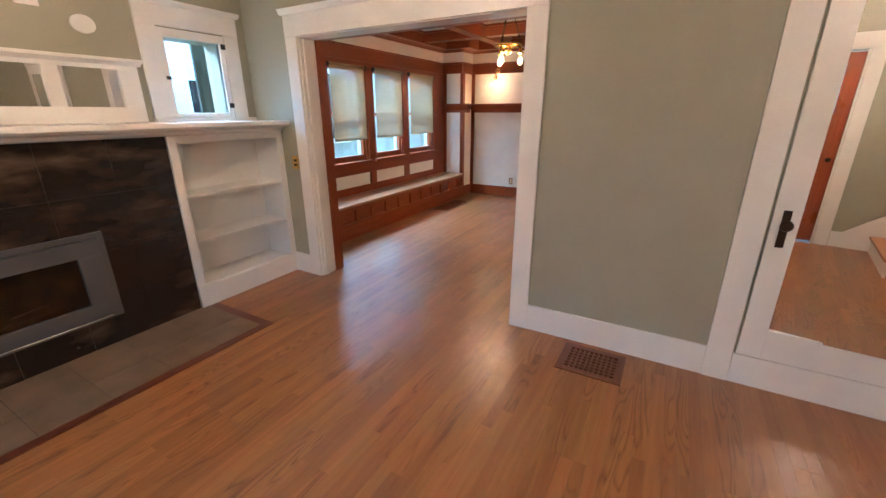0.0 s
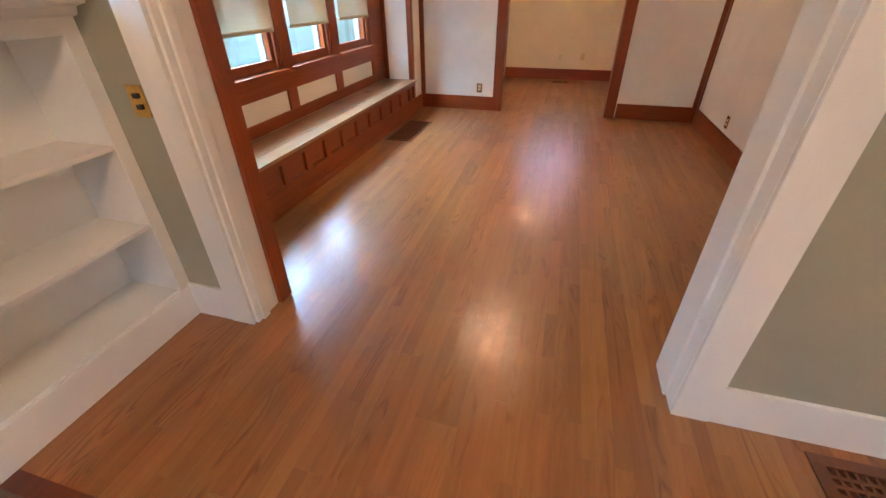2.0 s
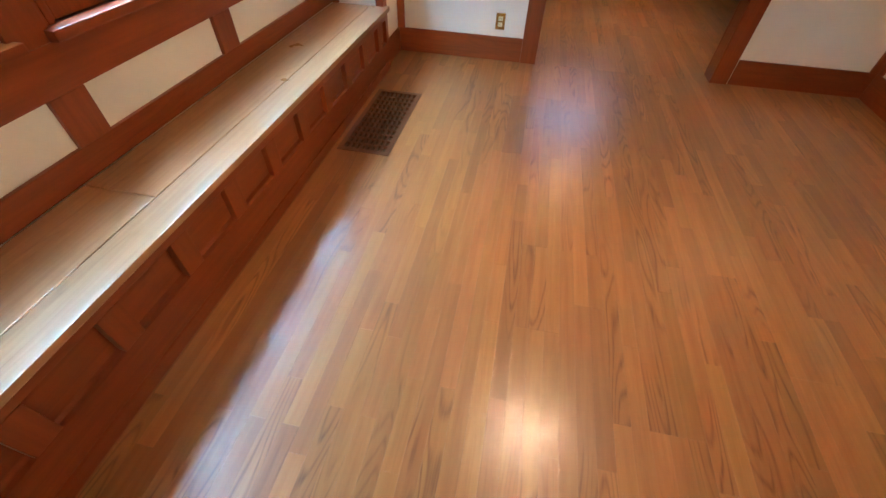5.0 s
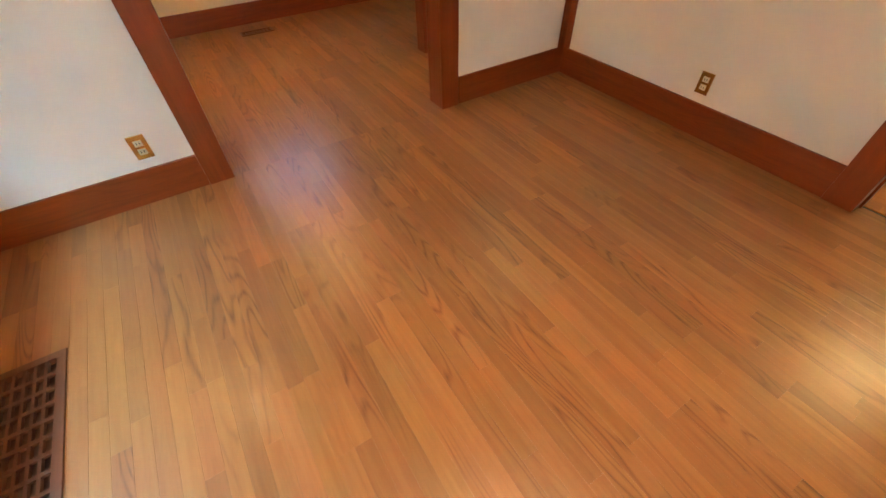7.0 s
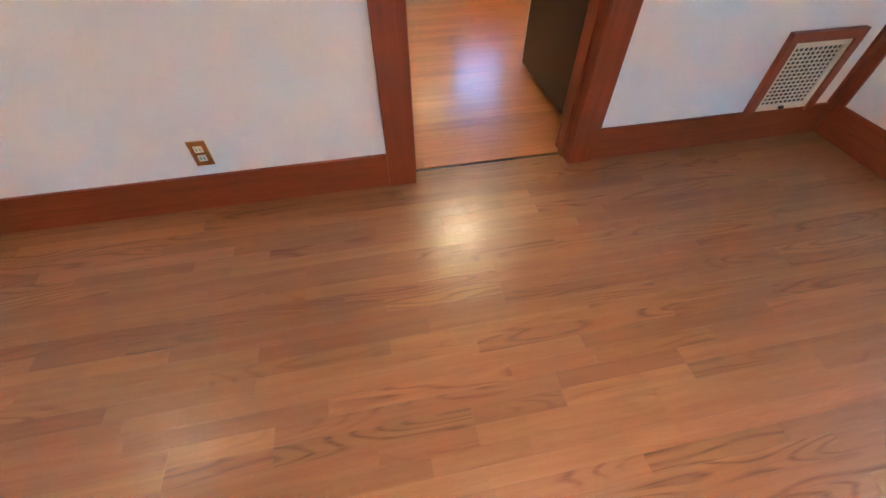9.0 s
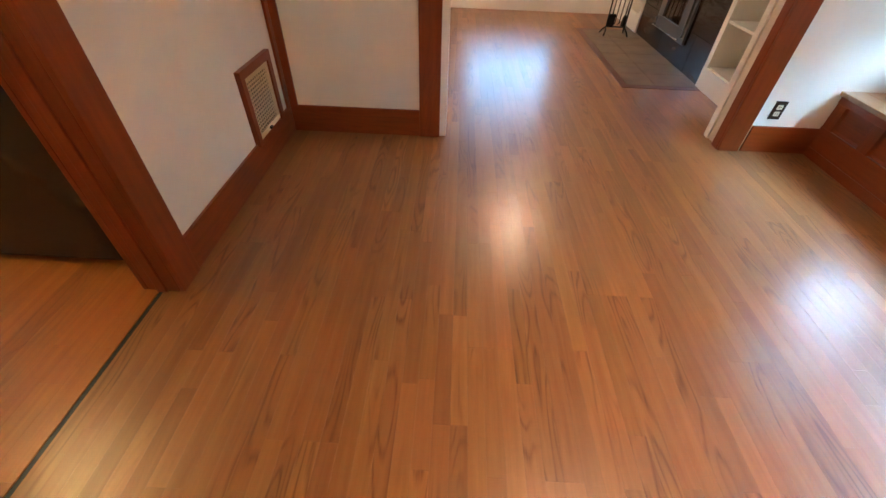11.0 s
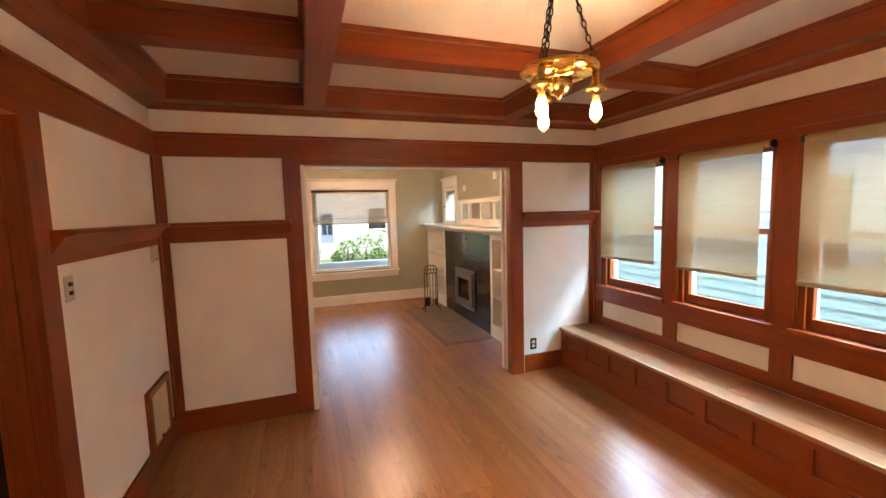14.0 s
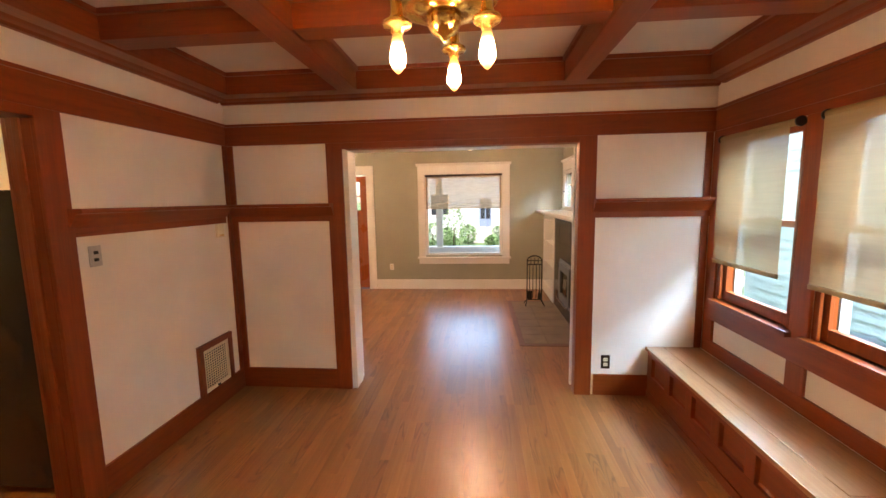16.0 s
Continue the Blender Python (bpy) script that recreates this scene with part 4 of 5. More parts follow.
def small_window(k, a, b):
    w = thing(f"window_{k}", (XL, (a + b) / 2, 1.5), "small casement window in white woodwork above the mantel", "window", kind="structure")
    z0, z1 = 1.5, 2.04
    for y0, y1 in ((a - 0.175, a - 0.045), (b + 0.045, b + 0.175)):
        part("casing", boxes((XL, XL + 0.02, y0, y1, 1.436, 2.11), bevel=0.003), WHITE, w)
    part("head_casing", boxes((XL, XL + 0.024, a - 0.175, b + 0.175, 2.11, 2.25), bevel=0.003), WHITE, w)
    part("cap", extruded([(XL, 2.25), (XL + 0.035, 2.25), (XL + 0.05, 2.27), (XL + 0.055, 2.285), (XL, 2.285)], "y", a - 0.2, b + 0.2), WHITE, w)
    part("window_sill", boxes((XL - 0.19, XL + 0.05, a - 0.18, min(b + 0.235, -0.003), 1.4355, 1.462), bevel=0.003), WHITE, w)
    sash = part("sash", boxes((XL - 0.03, XL + 0.012, a - 0.044, a, 1.463, 2.10), (XL - 0.03, XL + 0.012, b, b + 0.044, 1.463, 2.10), (XL - 0.03, XL + 0.012, a, b, 1.463, z0), (XL - 0.03, XL + 0.012, a, b, z1, 2.10), bevel=0.003), WHITE, w)
    pane = part("pane", boxes((XL - 0.012, XL - 0.008, a - 0.004, b + 0.004, z0 - 0.004, z1 + 0.004)), PANE, sash)
    pane.visible_shadow = False
    for zz in (1.56, 2.02):
        part("hinge", boxes((XL + 0.013, XL + 0.03, b + 0.012, b + 0.045, zz - 0.02, zz + 0.02), bevel=0.004), BLACK, sash, "black iron hinge")
    part("catch", boxes((XL + 0.013, XL + 0.035, a - 0.035, a - 0.008, 1.74, 1.765), bevel=0.004), BLACK, sash, "black iron catch")


small_window(5, *SMALL[0])
small_window(6, *SMALL[1])

# hearth slab
hearth = thing("hearth", (1.0, -1.875, 0), "flush hearth of grey tiles with a dark mahogany border", "hearth")
hy0, hy1, hx0, hx1 = -2.88, -0.865, 0.648, 1.375
part("border", boxes((hx0 + 0.03, hx1, hy1 - 0.065, hy1, -0.02, 0.003)), OAK_DARK, hearth, "dark mahogany border strip")
part("border", boxes((hx0 + 0.03, hx1, hy0, hy0 + 0.065, -0.02, 0.003)), OAK_DARK, hearth)
part("border", boxes((hx1 - 0.06, hx1, hy0 + 0.065, hy1 - 0.065, -0.02, 0.003)), OAK_DARK, hearth)
part("grout", boxes((hx0, hx1 - 0.06, hy0 + 0.065, hy1 - 0.065, -0.02, 0.0)), GROUT, hearth)
for i in range(6):
    a = hy0 + 0.065 + (hy1 - hy0 - 0.13) * i / 6
    b = hy0 + 0.065 + (hy1 - hy0 - 0.13) * (i + 1) / 6
    for x0, x1 in ((hx0, hx0 + 0.40), (hx0 + 0.40, hx1 - 0.06)):
        part("tile", boxes((x0 + 0.002, x1 - 0.002, a + 0.002, b - 0.002, -0.015, 0.004), bevel=0.001), HEARTH, hearth)

# fire tools
TX, TY = 0.98, -2.62
ft = thing("fire_tool_set", (TX, TY, 0), "black wrought iron fireside tool stand with hanging tools", "fire tools")
for sx in (-0.11, 0.11):
    part("upright", tube([(TX + sx, TY, 0.06), (TX + sx, TY, 0.70)], 0.009), IRON, ft)
    for sy in (-0.09, 0.09):
        part("foot", tube([(TX + sx, TY, 0.09), (TX + sx * 1.15, TY + sy * 0.7, 0.05), (TX + sx * 1.3, TY + sy, 0.008)], 0.008), IRON, ft)
part("top_arch", tube([(TX + 0.11 * math.cos(a), TY, 0.70 + 0.075 * math.sin(a)) for a in (math.pi * k / 12 for k in range(13))], 0.009), IRON, ft)
for z in (0.70, 0.64, 0.09):
    part("crossbar", tube([(TX - 0.11, TY, z), (TX + 0.11, TY, z)], 0.007), IRON, ft)
for sx in (-0.055, 0.0, 0.055):
    part("spindle", tube([(TX + sx, TY, 0.64), (TX + sx, TY, 0.745)], 0.006), IRON, ft)
for k, sx in enumerate((-0.075, -0.025, 0.025, 0.075)):
    rod = part("tool", tube([(TX + sx, TY + 0.025, 0.66), (TX + sx, TY + 0.022, 0.22)], 0.006), IRON, ft)
    if k == 0:
        part("brush", turned([(0.012, 0.22), (0.025, 0.19), (0.03, 0.11), (0.02, 0.10)], (TX + sx, TY + 0.022), 14), BLACK, rod)
    elif k == 3:
        part("shovel", boxes((TX + sx - 0.04, TX + sx + 0.04, TY + 0.016, TY + 0.022, 0.10, 0.23), bevel=0.002), IRON, rod)
    else:
        part("tip", tube([(TX + sx, TY + 0.022, 0.22), (TX + sx, TY + 0.02, 0.13), (TX + sx + 0.02, TY + 0.02, 0.12)], 0.006), IRON, rod)

# street window with a pleated blind
w = thing("window_7", (2.1, YS, LWZ0), "large street window in wide white casings", "window", kind="structure")
for x0, x1 in ((LWX0 - 0.125, LWX0), (LWX1, LWX1 + 0.125)):
    part("casing", boxes((x0, x1, YS, YS + 0.022, 0.60, 2.10), bevel=0.003), WHITE, w)
part("head_casing", boxes((LWX0 - 0.125, LWX1 + 0.125, YS, YS + 0.026, 2.10, 2.25), bevel=0.003), WHITE, w)
part("cap", extruded([(YS, 2.25), (YS + 0.035, 2.25), (YS + 0.055, 2.28), (YS + 0.06, 2.295), (YS, 2.295)], "x", LWX0 - 0.15, LWX1 + 0.15), WHITE, w)
part("window_sill", boxes((LWX0 - 0.15, LWX1 + 0.15, YS - 0.15, YS + 0.055, 0.575, 0.603), bevel=0.005), WHITE, w)
part("apron", boxes((LWX0 - 0.125, LWX1 + 0.125, YS, YS + 0.02, 0.475, 0.574), bevel=0.003), WHITE, w)
sash = part("sash", boxes((LWX0, LWX0 + 0.05, YS - 0.07, YS - 0.03, 0.603, 2.10), (LWX1 - 0.05, LWX1, YS - 0.07, YS - 0.03, 0.603, 2.10), (LWX0 + 0.05, LWX1 - 0.05, YS - 0.07, YS - 0.03, 0.603, 0.67), (LWX0 + 0.05, LWX1 - 0.05, YS - 0.07, YS - 0.03, 2.04, 2.10), bevel=0.003), WHITE, w)
pane = part("pane", boxes((LWX0 + 0.045, LWX1 - 0.045, YS - 0.052, YS - 0.048, 0.665, 2.045)), PANE, sash)
pane.visible_shadow = False
pb = thing("pleated_blind", (2.1, YS - 0.015, 1.5), "sheer tan pleated blind, gathered in folds, a third down", "blind")
part("head_rail", boxes((LWX0 + 0.01, LWX1 - 0.01, YS - 0.028, YS - 0.004, 2.06, 2.098), bevel=0.003), BRONZE, pb)
bm = bmesh.new()
prof = [(YS - 0.016, 2.06), (YS - 0.014, 1.9), (YS - 0.017, 1.75), (YS - 0.013, 1.62), (YS - 0.005, 1.585), (YS - 0.016, 1.56), (YS - 0.004, 1.545), (YS - 0.016, 1.525), (YS - 0.004, 1.51), (YS - 0.014, 1.497)]
rows = [[bm.verts.new((x, yy, z)) for x in (LWX0 + 0.02, LWX1 - 0.02)] for yy, z in prof]
for lo, hi in zip(rows, rows[1:]):
    bm.faces.new((lo[0], lo[1], hi[1], hi[0]))
part("fabric", bm, ROMAN, pb)
part("bottom_rail", boxes((LWX0 + 0.02, LWX1 - 0.02, YS - 0.02, YS - 0.006, 1.482, 1.497), bevel=0.002), HEM, pb)

# front door
door = thing("door_1", (FD0, YS - 0.06, 0), "closed red-brown wooden front door with four small panes", "door", kind="structure")
dx0, dx1, dy0, dy1 = FD0 + 0.02, FD1 - 0.02, YS - 0.09, YS - 0.045
for x0, x1 in ((dx0, dx0 + 0.13), (dx1 - 0.13, dx1)):
    part("stile", boxes((x0, x1, dy0, dy1, 0.012, 2.10), bevel=0.003), RED_DOOR, door)
for z0, z1 in ((0.012, 0.25), (1.32, 1.48), (2.0, 2.10)):
    part("rail", boxes((dx0 + 0.13, dx1 - 0.13, dy0, dy1, z0, z1), bevel=0.003), RED_DOOR, door)
for k in range(3):
    a = dx0 + 0.13 + (dx1 - dx0 - 0.26) * k / 3
    b = dx0 + 0.13 + (dx1 - dx0 - 0.26) * (k + 1) / 3
    part("panel", boxes((a + 0.001, b - 0.001, dy0 + 0.014, dy1 - 0.014, 0.25, 1.32), bevel=0.002), RED_DOOR, door)
    if k < 2:
        part("muntin", boxes((b - 0.03, b + 0.03, dy0, dy1, 0.25, 1.32), bevel=0.002), RED_DOOR, door)
mx = (dx0 + dx1) / 2
part("glazing_bar", boxes((dx0 + 0.13, dx1 - 0.13, dy0 + 0.008, dy1 - 0.008, 1.73, 1.75)), RED_DOOR, door)
part("glazing_bar", boxes((mx - 0.012, mx + 0.012, dy0 + 0.008, dy1 - 0.008, 1.48, 2.0)), RED_DOOR, door)
pane = part("pane", boxes((dx0 + 0.125, dx1 - 0.125, dy0 + 0.02, dy0 + 0.024, 1.475, 2.005)), PANE, door)
pane.visible_shadow = False
part("knob", turned([(0.004, 0.95), (0.02, 0.955), (0.027, 0.975), (0.02, 0.995), (0.004, 1.0)], (dx1 - 0.06, dy1 + 0.035), 16), BRONZE, door)
for x0, x1 in ((FD0 - 0.125, FD0), (FD1, FD1 + 0.125)):
    white("trim", (x0, x1, YS, YS + 0.022, 0, 2.12))
white("trim", (FD0 - 0.125, FD1 + 0.125, YS, YS + 0.026, 2.12, 2.28))
for x0, x1 in ((FD0, FD0 + 0.02), (FD1 - 0.02, FD1)):
    white("trim", (x0, x1, YS - 0.19, YS - 0.001, 0, 2.12), bevel=0)
outlet((3.45, YS, 0.42), "y", 1, "white double socket on the sage street wall", WHITE)

# stairs
st = thing("staircase", (5.2, -3.2, 0), "wooden stairs with pale risers along the street wall", "stairs", kind="structure")
for k in range(6):
    x = 5.25 + 0.27 * k
    part("tread", boxes((x - 0.025, min(x + 0.27, XP - 0.001), YS + 0.021, -2.75, 0.18 * (k + 1) - 0.03, 0.18 * (k + 1)), bevel=0.006), OAK_X, st)
    part("riser", boxes((x, x + 0.02, YS + 0.021, -2.76, 0.18 * k, 0.18 * (k + 1) - 0.03)), WHITE, st)
part("skirt", extruded([(5.0, 0.18), (5.2, 0.35), (6.85, 1.5), (6.85, 1.25), (5.3, 0.0), (5.0, 0.0)], "y", YS + 0.001, YS + 0.02), WHITE, st)

# ---- back room ----
w = thing("window_8", (2.25, YK, 1.6), "leaded window with blue and violet diamonds in a red-brown casing", "window", kind="structure")
for x0, x1 in ((1.56, 1.70), (2.80, 2.94)):
    part("casing", boxes((x0, x1, YK - 0.022, YK, 1.45, 2.13), bevel=0.003), TRIM, w)
part("head_casing", boxes((1.56, 2.94, YK - 0.024, YK, 2.13, 2.33), bevel=0.003), TRIM_X, w)
part("window_sill", boxes((1.52, 2.98, YK - 0.06, YK + 0.1, 1.42, 1.455), bevel=0.005), TRIM_X, w)
part("apron", boxes((1.56, 2.94, YK - 0.02, YK, 1.35, 1.42), bevel=0.003), TRIM_X, w)
part("sash", boxes((1.70, 1.74, YK + 0.02, YK + 0.06, 1.455, 2.13), (2.76, 2.80, YK + 0.02, YK + 0.06, 1.455, 2.13), (1.74, 2.76, YK + 0.02, YK + 0.06, 1.455, 1.62), (1.74, 2.76, YK + 0.02, YK + 0.06, 2.10, 2.13), bevel=0.002), TRIM_X, w)
pane = part("pane", boxes((1.735, 2.765, YK + 0.038, YK + 0.042, 1.615, 2.105)), glass("milky_leaded_glass", (0.93, 0.96, 1.0), 0.25), w)
pane.visible_shadow = False
for k, x in enumerate((1.95, 2.12, 2.38, 2.55)):
    bm = bmesh.new()
    h = 0.075
    vs = [bm.verts.new((x + a, yy, 1.80 + b)) for yy in (YK + 0.034, YK + 0.046) for a, b in ((-0.08, 0), (0, -h), (0.08, 0), (0, h))]
    bm.faces.new(vs[0:4])
    bm.faces.new(vs[7:3:-1])
    for i in range(4):
        bm.faces.new((vs[i], vs[4 + i], vs[4 + (i + 1) % 4], vs[(i + 1) % 4]))
    bmesh.ops.recalc_face_normals(bm, faces=bm.faces)
    part("diamond", bm, glass("violet_glass", ((0.25, 0.2, 0.9), (0.15, 0.12, 0.75))[k % 2], 0.1), w, "blue-violet glass diamond").visible_shadow = False
for x in (1.95, 2.12, 2.25, 2.38, 2.55):
    part("lead", boxes((x - 0.004, x + 0.004, YK + 0.032, YK + 0.036, 1.62, 2.10)), BRONZE, w)
part("lead", boxes((1.74, 2.76, YK + 0.0315, YK + 0.0355, 1.80 - 0.003, 1.80 + 0.003)), BRONZE, w)
skirting(0.5, 5.1, YK - 0.016, YK)
trim(3.30, 3.345, 5.40, 5.52, 0, 2.1)
setting("wall_back_room_partition", boxes((3.345, 3.45, YF + 0.121, 5.40, 0, 2.66)), CREAM)

# ---- kitchen ----
fr = thing("refrigerator", (4.65, 1.25, 0), "charcoal refrigerator beside the kitchen doorway", "refrigerator")
part("body", boxes((4.20, 5.08, 0.75, 1.62, 0.03, 1.745), bevel=0.01), FRIDGE, fr)
part("freezer_door", boxes((5.09, 5.135, 0.76, 1.605, 1.25, 1.74), bevel=0.008), STAINLESS, fr, "brushed steel freezer door")
part("door", boxes((5.09, 5.135, 0.76, 1.605, 0.06, 1.24), bevel=0.008), STAINLESS, fr, "brushed steel door")
part("gasket", boxes((5.08, 5.09, 0.77, 1.59, 0.07, 1.73)), IVORY, fr)
part("plinth", boxes((4.23, 5.05, 0.78, 1.57, 0.0, 0.03)), BLACK, fr)
part("foot", boxes((5.06, 5.125, 1.55, 1.60, 0.0, 0.035), bevel=0.006), WHITE, fr, "white plastic foot")
rg = thing("range", (7.6, 1.83, 0), "stainless steel kitchen range on a dark recessed base", "stove")
part("base", boxes((7.36, 7.89, 1.47, 2.19, 0.0, 0.075)), BLACK, rg)
part("body", boxes((7.33, 7.898, 1.45, 2.21, 0.075, 0.90), bevel=0.004), STAINLESS, rg)
drawer = part("drawer", boxes((7.295, 7.33, 1.455, 2.205, 0.085, 0.27), bevel=0.012), STAINLESS, rg)
part("handle", tube([(7.29, 1.55, 0.235), (7.262, 1.56, 0.235), (7.262, 2.10, 0.235), (7.29, 2.11, 0.235)], 0.009), STAINLESS, drawer)
oven = part("oven_door", boxes((7.295, 7.33, 1.455, 2.205, 0.285, 0.77), bevel=0.01), STAINLESS, rg)
part("handle", tube([(7.29, 1.52, 0.73), (7.25, 1.53, 0.73), (7.25, 2.13, 0.73), (7.29, 2.14, 0.73)], 0.011), STAINLESS, oven)
part("oven_glass", boxes((7.29, 7.2955, 1.58, 2.08, 0.36, 0.66)), BLACK, oven)
part("hob", boxes((7.31, 7.898, 1.452, 2.208, 0.90, 0.915), bevel=0.003), BLACK, rg)
hd = thing("range_hood", (7.6, 1.83, 1.55), "steel range hood with a lit warm lamp strip", "hood")
part("canopy", extruded([(7.40, 1.55), (7.898, 1.55), (7.898, 1.80), (7.70, 1.80), (7.40, 1.63)], "y", 1.46, 2.20), STAINLESS, hd)
part("lamp_strip", boxes((7.45, 7.60, 1.65, 2.05, 1.540, 1.549)), glow("hood_lamp_glass", (1.0, 0.62, 0.2), 5), hd, "lit frosted lamp cover")
for y in (1.10, 2.56):
    cb = thing("base_cabinet", (7.6, y, 0), "warm brown wooden base cabinet on a dark plinth", "cabinet", "kitchen base cabinets")
    part("body", boxes((7.34, 7.898, y - 0.335, y + 0.335, 0.10, 0.87), bevel=0.003), RED_DOOR, cb)
    part("plinth", boxes((7.39, 7.898, y - 0.335, y + 0.335, 0.0, 0.10)), BLACK, cb)
    dr = part("door", boxes((7.318, 7.338, y - 0.32, y + 0.32, 0.12, 0.86), bevel=0.003), RED_DOOR, cb)
    part("handle", boxes((7.295, 7.317, y + 0.22, y + 0.235, 0.6, 0.72), bevel=0.003), BRONZE, dr)
    solid("worktop", boxes((7.30, 7.898, y - 0.338, y + 0.338, 0.872, 0.91), bevel=0.004), HEARTH, "grey stone worktop on a kitchen cabinet", "worktop")
w = thing("window_9", (7.9, 1.1, 0.95), "white kitchen window of four panes", "window", kind="structure")
part("window_frame", boxes((7.93, 7.97, 0.75, 0.8, 0.95, 1.95), (7.93, 7.97, 1.4, 1.45, 0.95, 1.95), (7.93, 7.97, 0.8, 1.4, 0.95, 1.0), (7.93, 7.97, 0.8, 1.4, 1.90, 1.95), (7.93, 7.97, 1.08, 1.12, 1.0, 1.90), (7.93, 7.97, 0.8, 1.08, 1.43, 1.47), (7.93, 7.97, 1.12, 1.4, 1.43, 1.47)), WHITE, w)
pane = part("pane", boxes((7.948, 7.952, 0.79, 1.41, 0.99, 1.91)), PANE, w)
pane.visible_shadow = False

# ---- outside ----
# out-of-view slab, added to keep sun from passing the back room window
setting("sun_block", boxes((0.2, 5.2, 7.26, 8.1, 2.78, 2.86)), WHITE, "unseen white slab added to keep the sun off the leaded window")
setting("ground", boxes((-400, 400, -600, 400, -1.32, -1.30)), LAWN, "green lawn that runs on past the houses")
setting("pavement", boxes((-60, 60, -11.4, -9.9, -1.3, -1.28)), CONCRETE)
setting("kerb", boxes((-60, 60, -12.9, -12.7, -1.3, -1.22)), CONCRETE)
setting("road", boxes((-60, 60, -19.5, -12.9, -1.3, -1.292)), ROAD)
nb = thing("neighbour_house", (-5.0, 2.0, -1.3), "neighbouring house with pale teal clapboard siding", "house")
part("wall", boxes((-8.0, -2.32, -3.0, 9.0, -1.3, 5.2)), SIDING, nb)
part("roof", extruded([(-8.6, 5.2), (-1.75, 5.2), (-5.2, 8.2)], "y", -3.5, 9.5), ROOF, nb)
part("foundation", boxes((-2.32, -2.28, -3.0, 9.0, -1.3, -0.25)), CONCRETE, nb)
lap = extruded([(-2.32, -0.25), (-2.307, -0.25), (-2.307, -0.245), (-2.318, -0.118), (-2.32, -0.118)], "y", -3.0, 9.0)
first = part("clapboard", lap, SIDING, nb)
for i in range(1, 40):
    o = first.copy()
    scene.collection.objects.link(o)
    o.location.z += 0.13 * i
nw = part("window", boxes((-2.33, -2.27, 3.3, 4.2, 0.9, 2.3), bevel=0.01), WHITE, nb)
part("pane", boxes((-2.27, -2.262, 3.4, 4.1, 1.0, 2.2)), FRIDGE, nw)
sw = part("window", boxes((-2.33, -2.26, 1.27, 1.50, 1.0, 2.6), (-2.33, -2.26, 0.72, 0.95, 1.0, 2.6), (-2.33, -2.26, 0.95, 1.27, 1.93, 2.6), bevel=0.008), FACADE, nb)
part("pane", boxes((-2.30, -2.285, 0.95, 1.27, 1.0, 1.93)), FRIDGE, sw)

ac = thing("house_across", (1.5, -27.0, -0.6), "white two-storey house across the street with porch steps", "house")
part("wall", boxes((-4.0, 7.5, -34, -26, -0.6, 5.6)), FACADE, ac)
part("roof", extruded([(-4.8, 5.6), (8.3, 5.6), (1.75, 9.6)], "y", -34.5, -25.3), ROOF, ac)
door = part("door", boxes((0.88, 1.78, -26.0, -25.95, 0.52, 2.62), bevel=0.01), paint("blue_grey_door_paint", (0.20, 0.26, 0.36), 0.5, 0.1, 0.05), ac, "blue-grey front door with tall panes")
for x in (0.98, 1.36):
    part("pane", boxes((x, x + 0.30, -25.95, -25.94, 1.1, 2.5)), FRIDGE, door)
for x in (-3.0, 3.9):
    ww = part("window", boxes((x, x + 1.5, -26.0, -25.93, 1.3, 3.0), bevel=0.01), WHITE, ac)
    part("pane", boxes((x + 0.12, x + 1.38, -25.93, -25.92, 1.42, 2.88)), FRIDGE, ww)
part("landing", boxes((0.45, 2.2, -26.0, -25.2, -0.4, 0.50)), CONCRETE, ac)
for k in range(5):
    part("step", boxes((0.35 - 0.1 * k, 2.3 + 0.1 * k, -25.2 + 0.32 * k, -24.88 + 0.32 * k, -0.4, 0.50 - 0.18 * (k + 1) + 0.03), bevel=0.01), CONCRETE, ac)
ac.location.z -= 0.9


def bush(x, y, r, h, seed):
    rnd = random.Random(seed)
    b = thing("bush", (x, y, -1.3), "rounded leafy green garden bush", "bush", "bushes by the street")
    part("trunk", tube([(x, y, -1.3), (x + 0.03, y, -1.0), (x, y, h * 0.5 - 1.3)], 0.05), LOG, b)
    bm = bmesh.new()
    for _ in range(520):
        a, u = rnd.uniform(0, 2 * math.pi), rnd.uniform(-0.9, 1)
        s = math.sqrt(1 - u * u) * rnd.uniform(0.6, 1.0) * (1 + 0.22 * math.sin(3 * a + seed) + 0.12 * math.sin(7 * a + u * 5))
        c = Vector((x + r * s * math.cos(a), y + r * s * math.sin(a), -1.3 + h * 0.5 + h * 0.5 * u * rnd.uniform(0.8, 1.1)))
        e = Euler((rnd.uniform(-1, 1), rnd.uniform(-1, 1), rnd.uniform(0, 6.3))).to_matrix()
        k = rnd.uniform(0.06, 0.13)
        vs = [bm.verts.new(c + e @ Vector(p) * k) for p in ((-1, 0, 0), (0, -0.5, 0.15), (1, 0, 0), (0, 0.5, 0.15))]
        bm.faces.new(vs)
    part("crown", bm, LEAF, b)


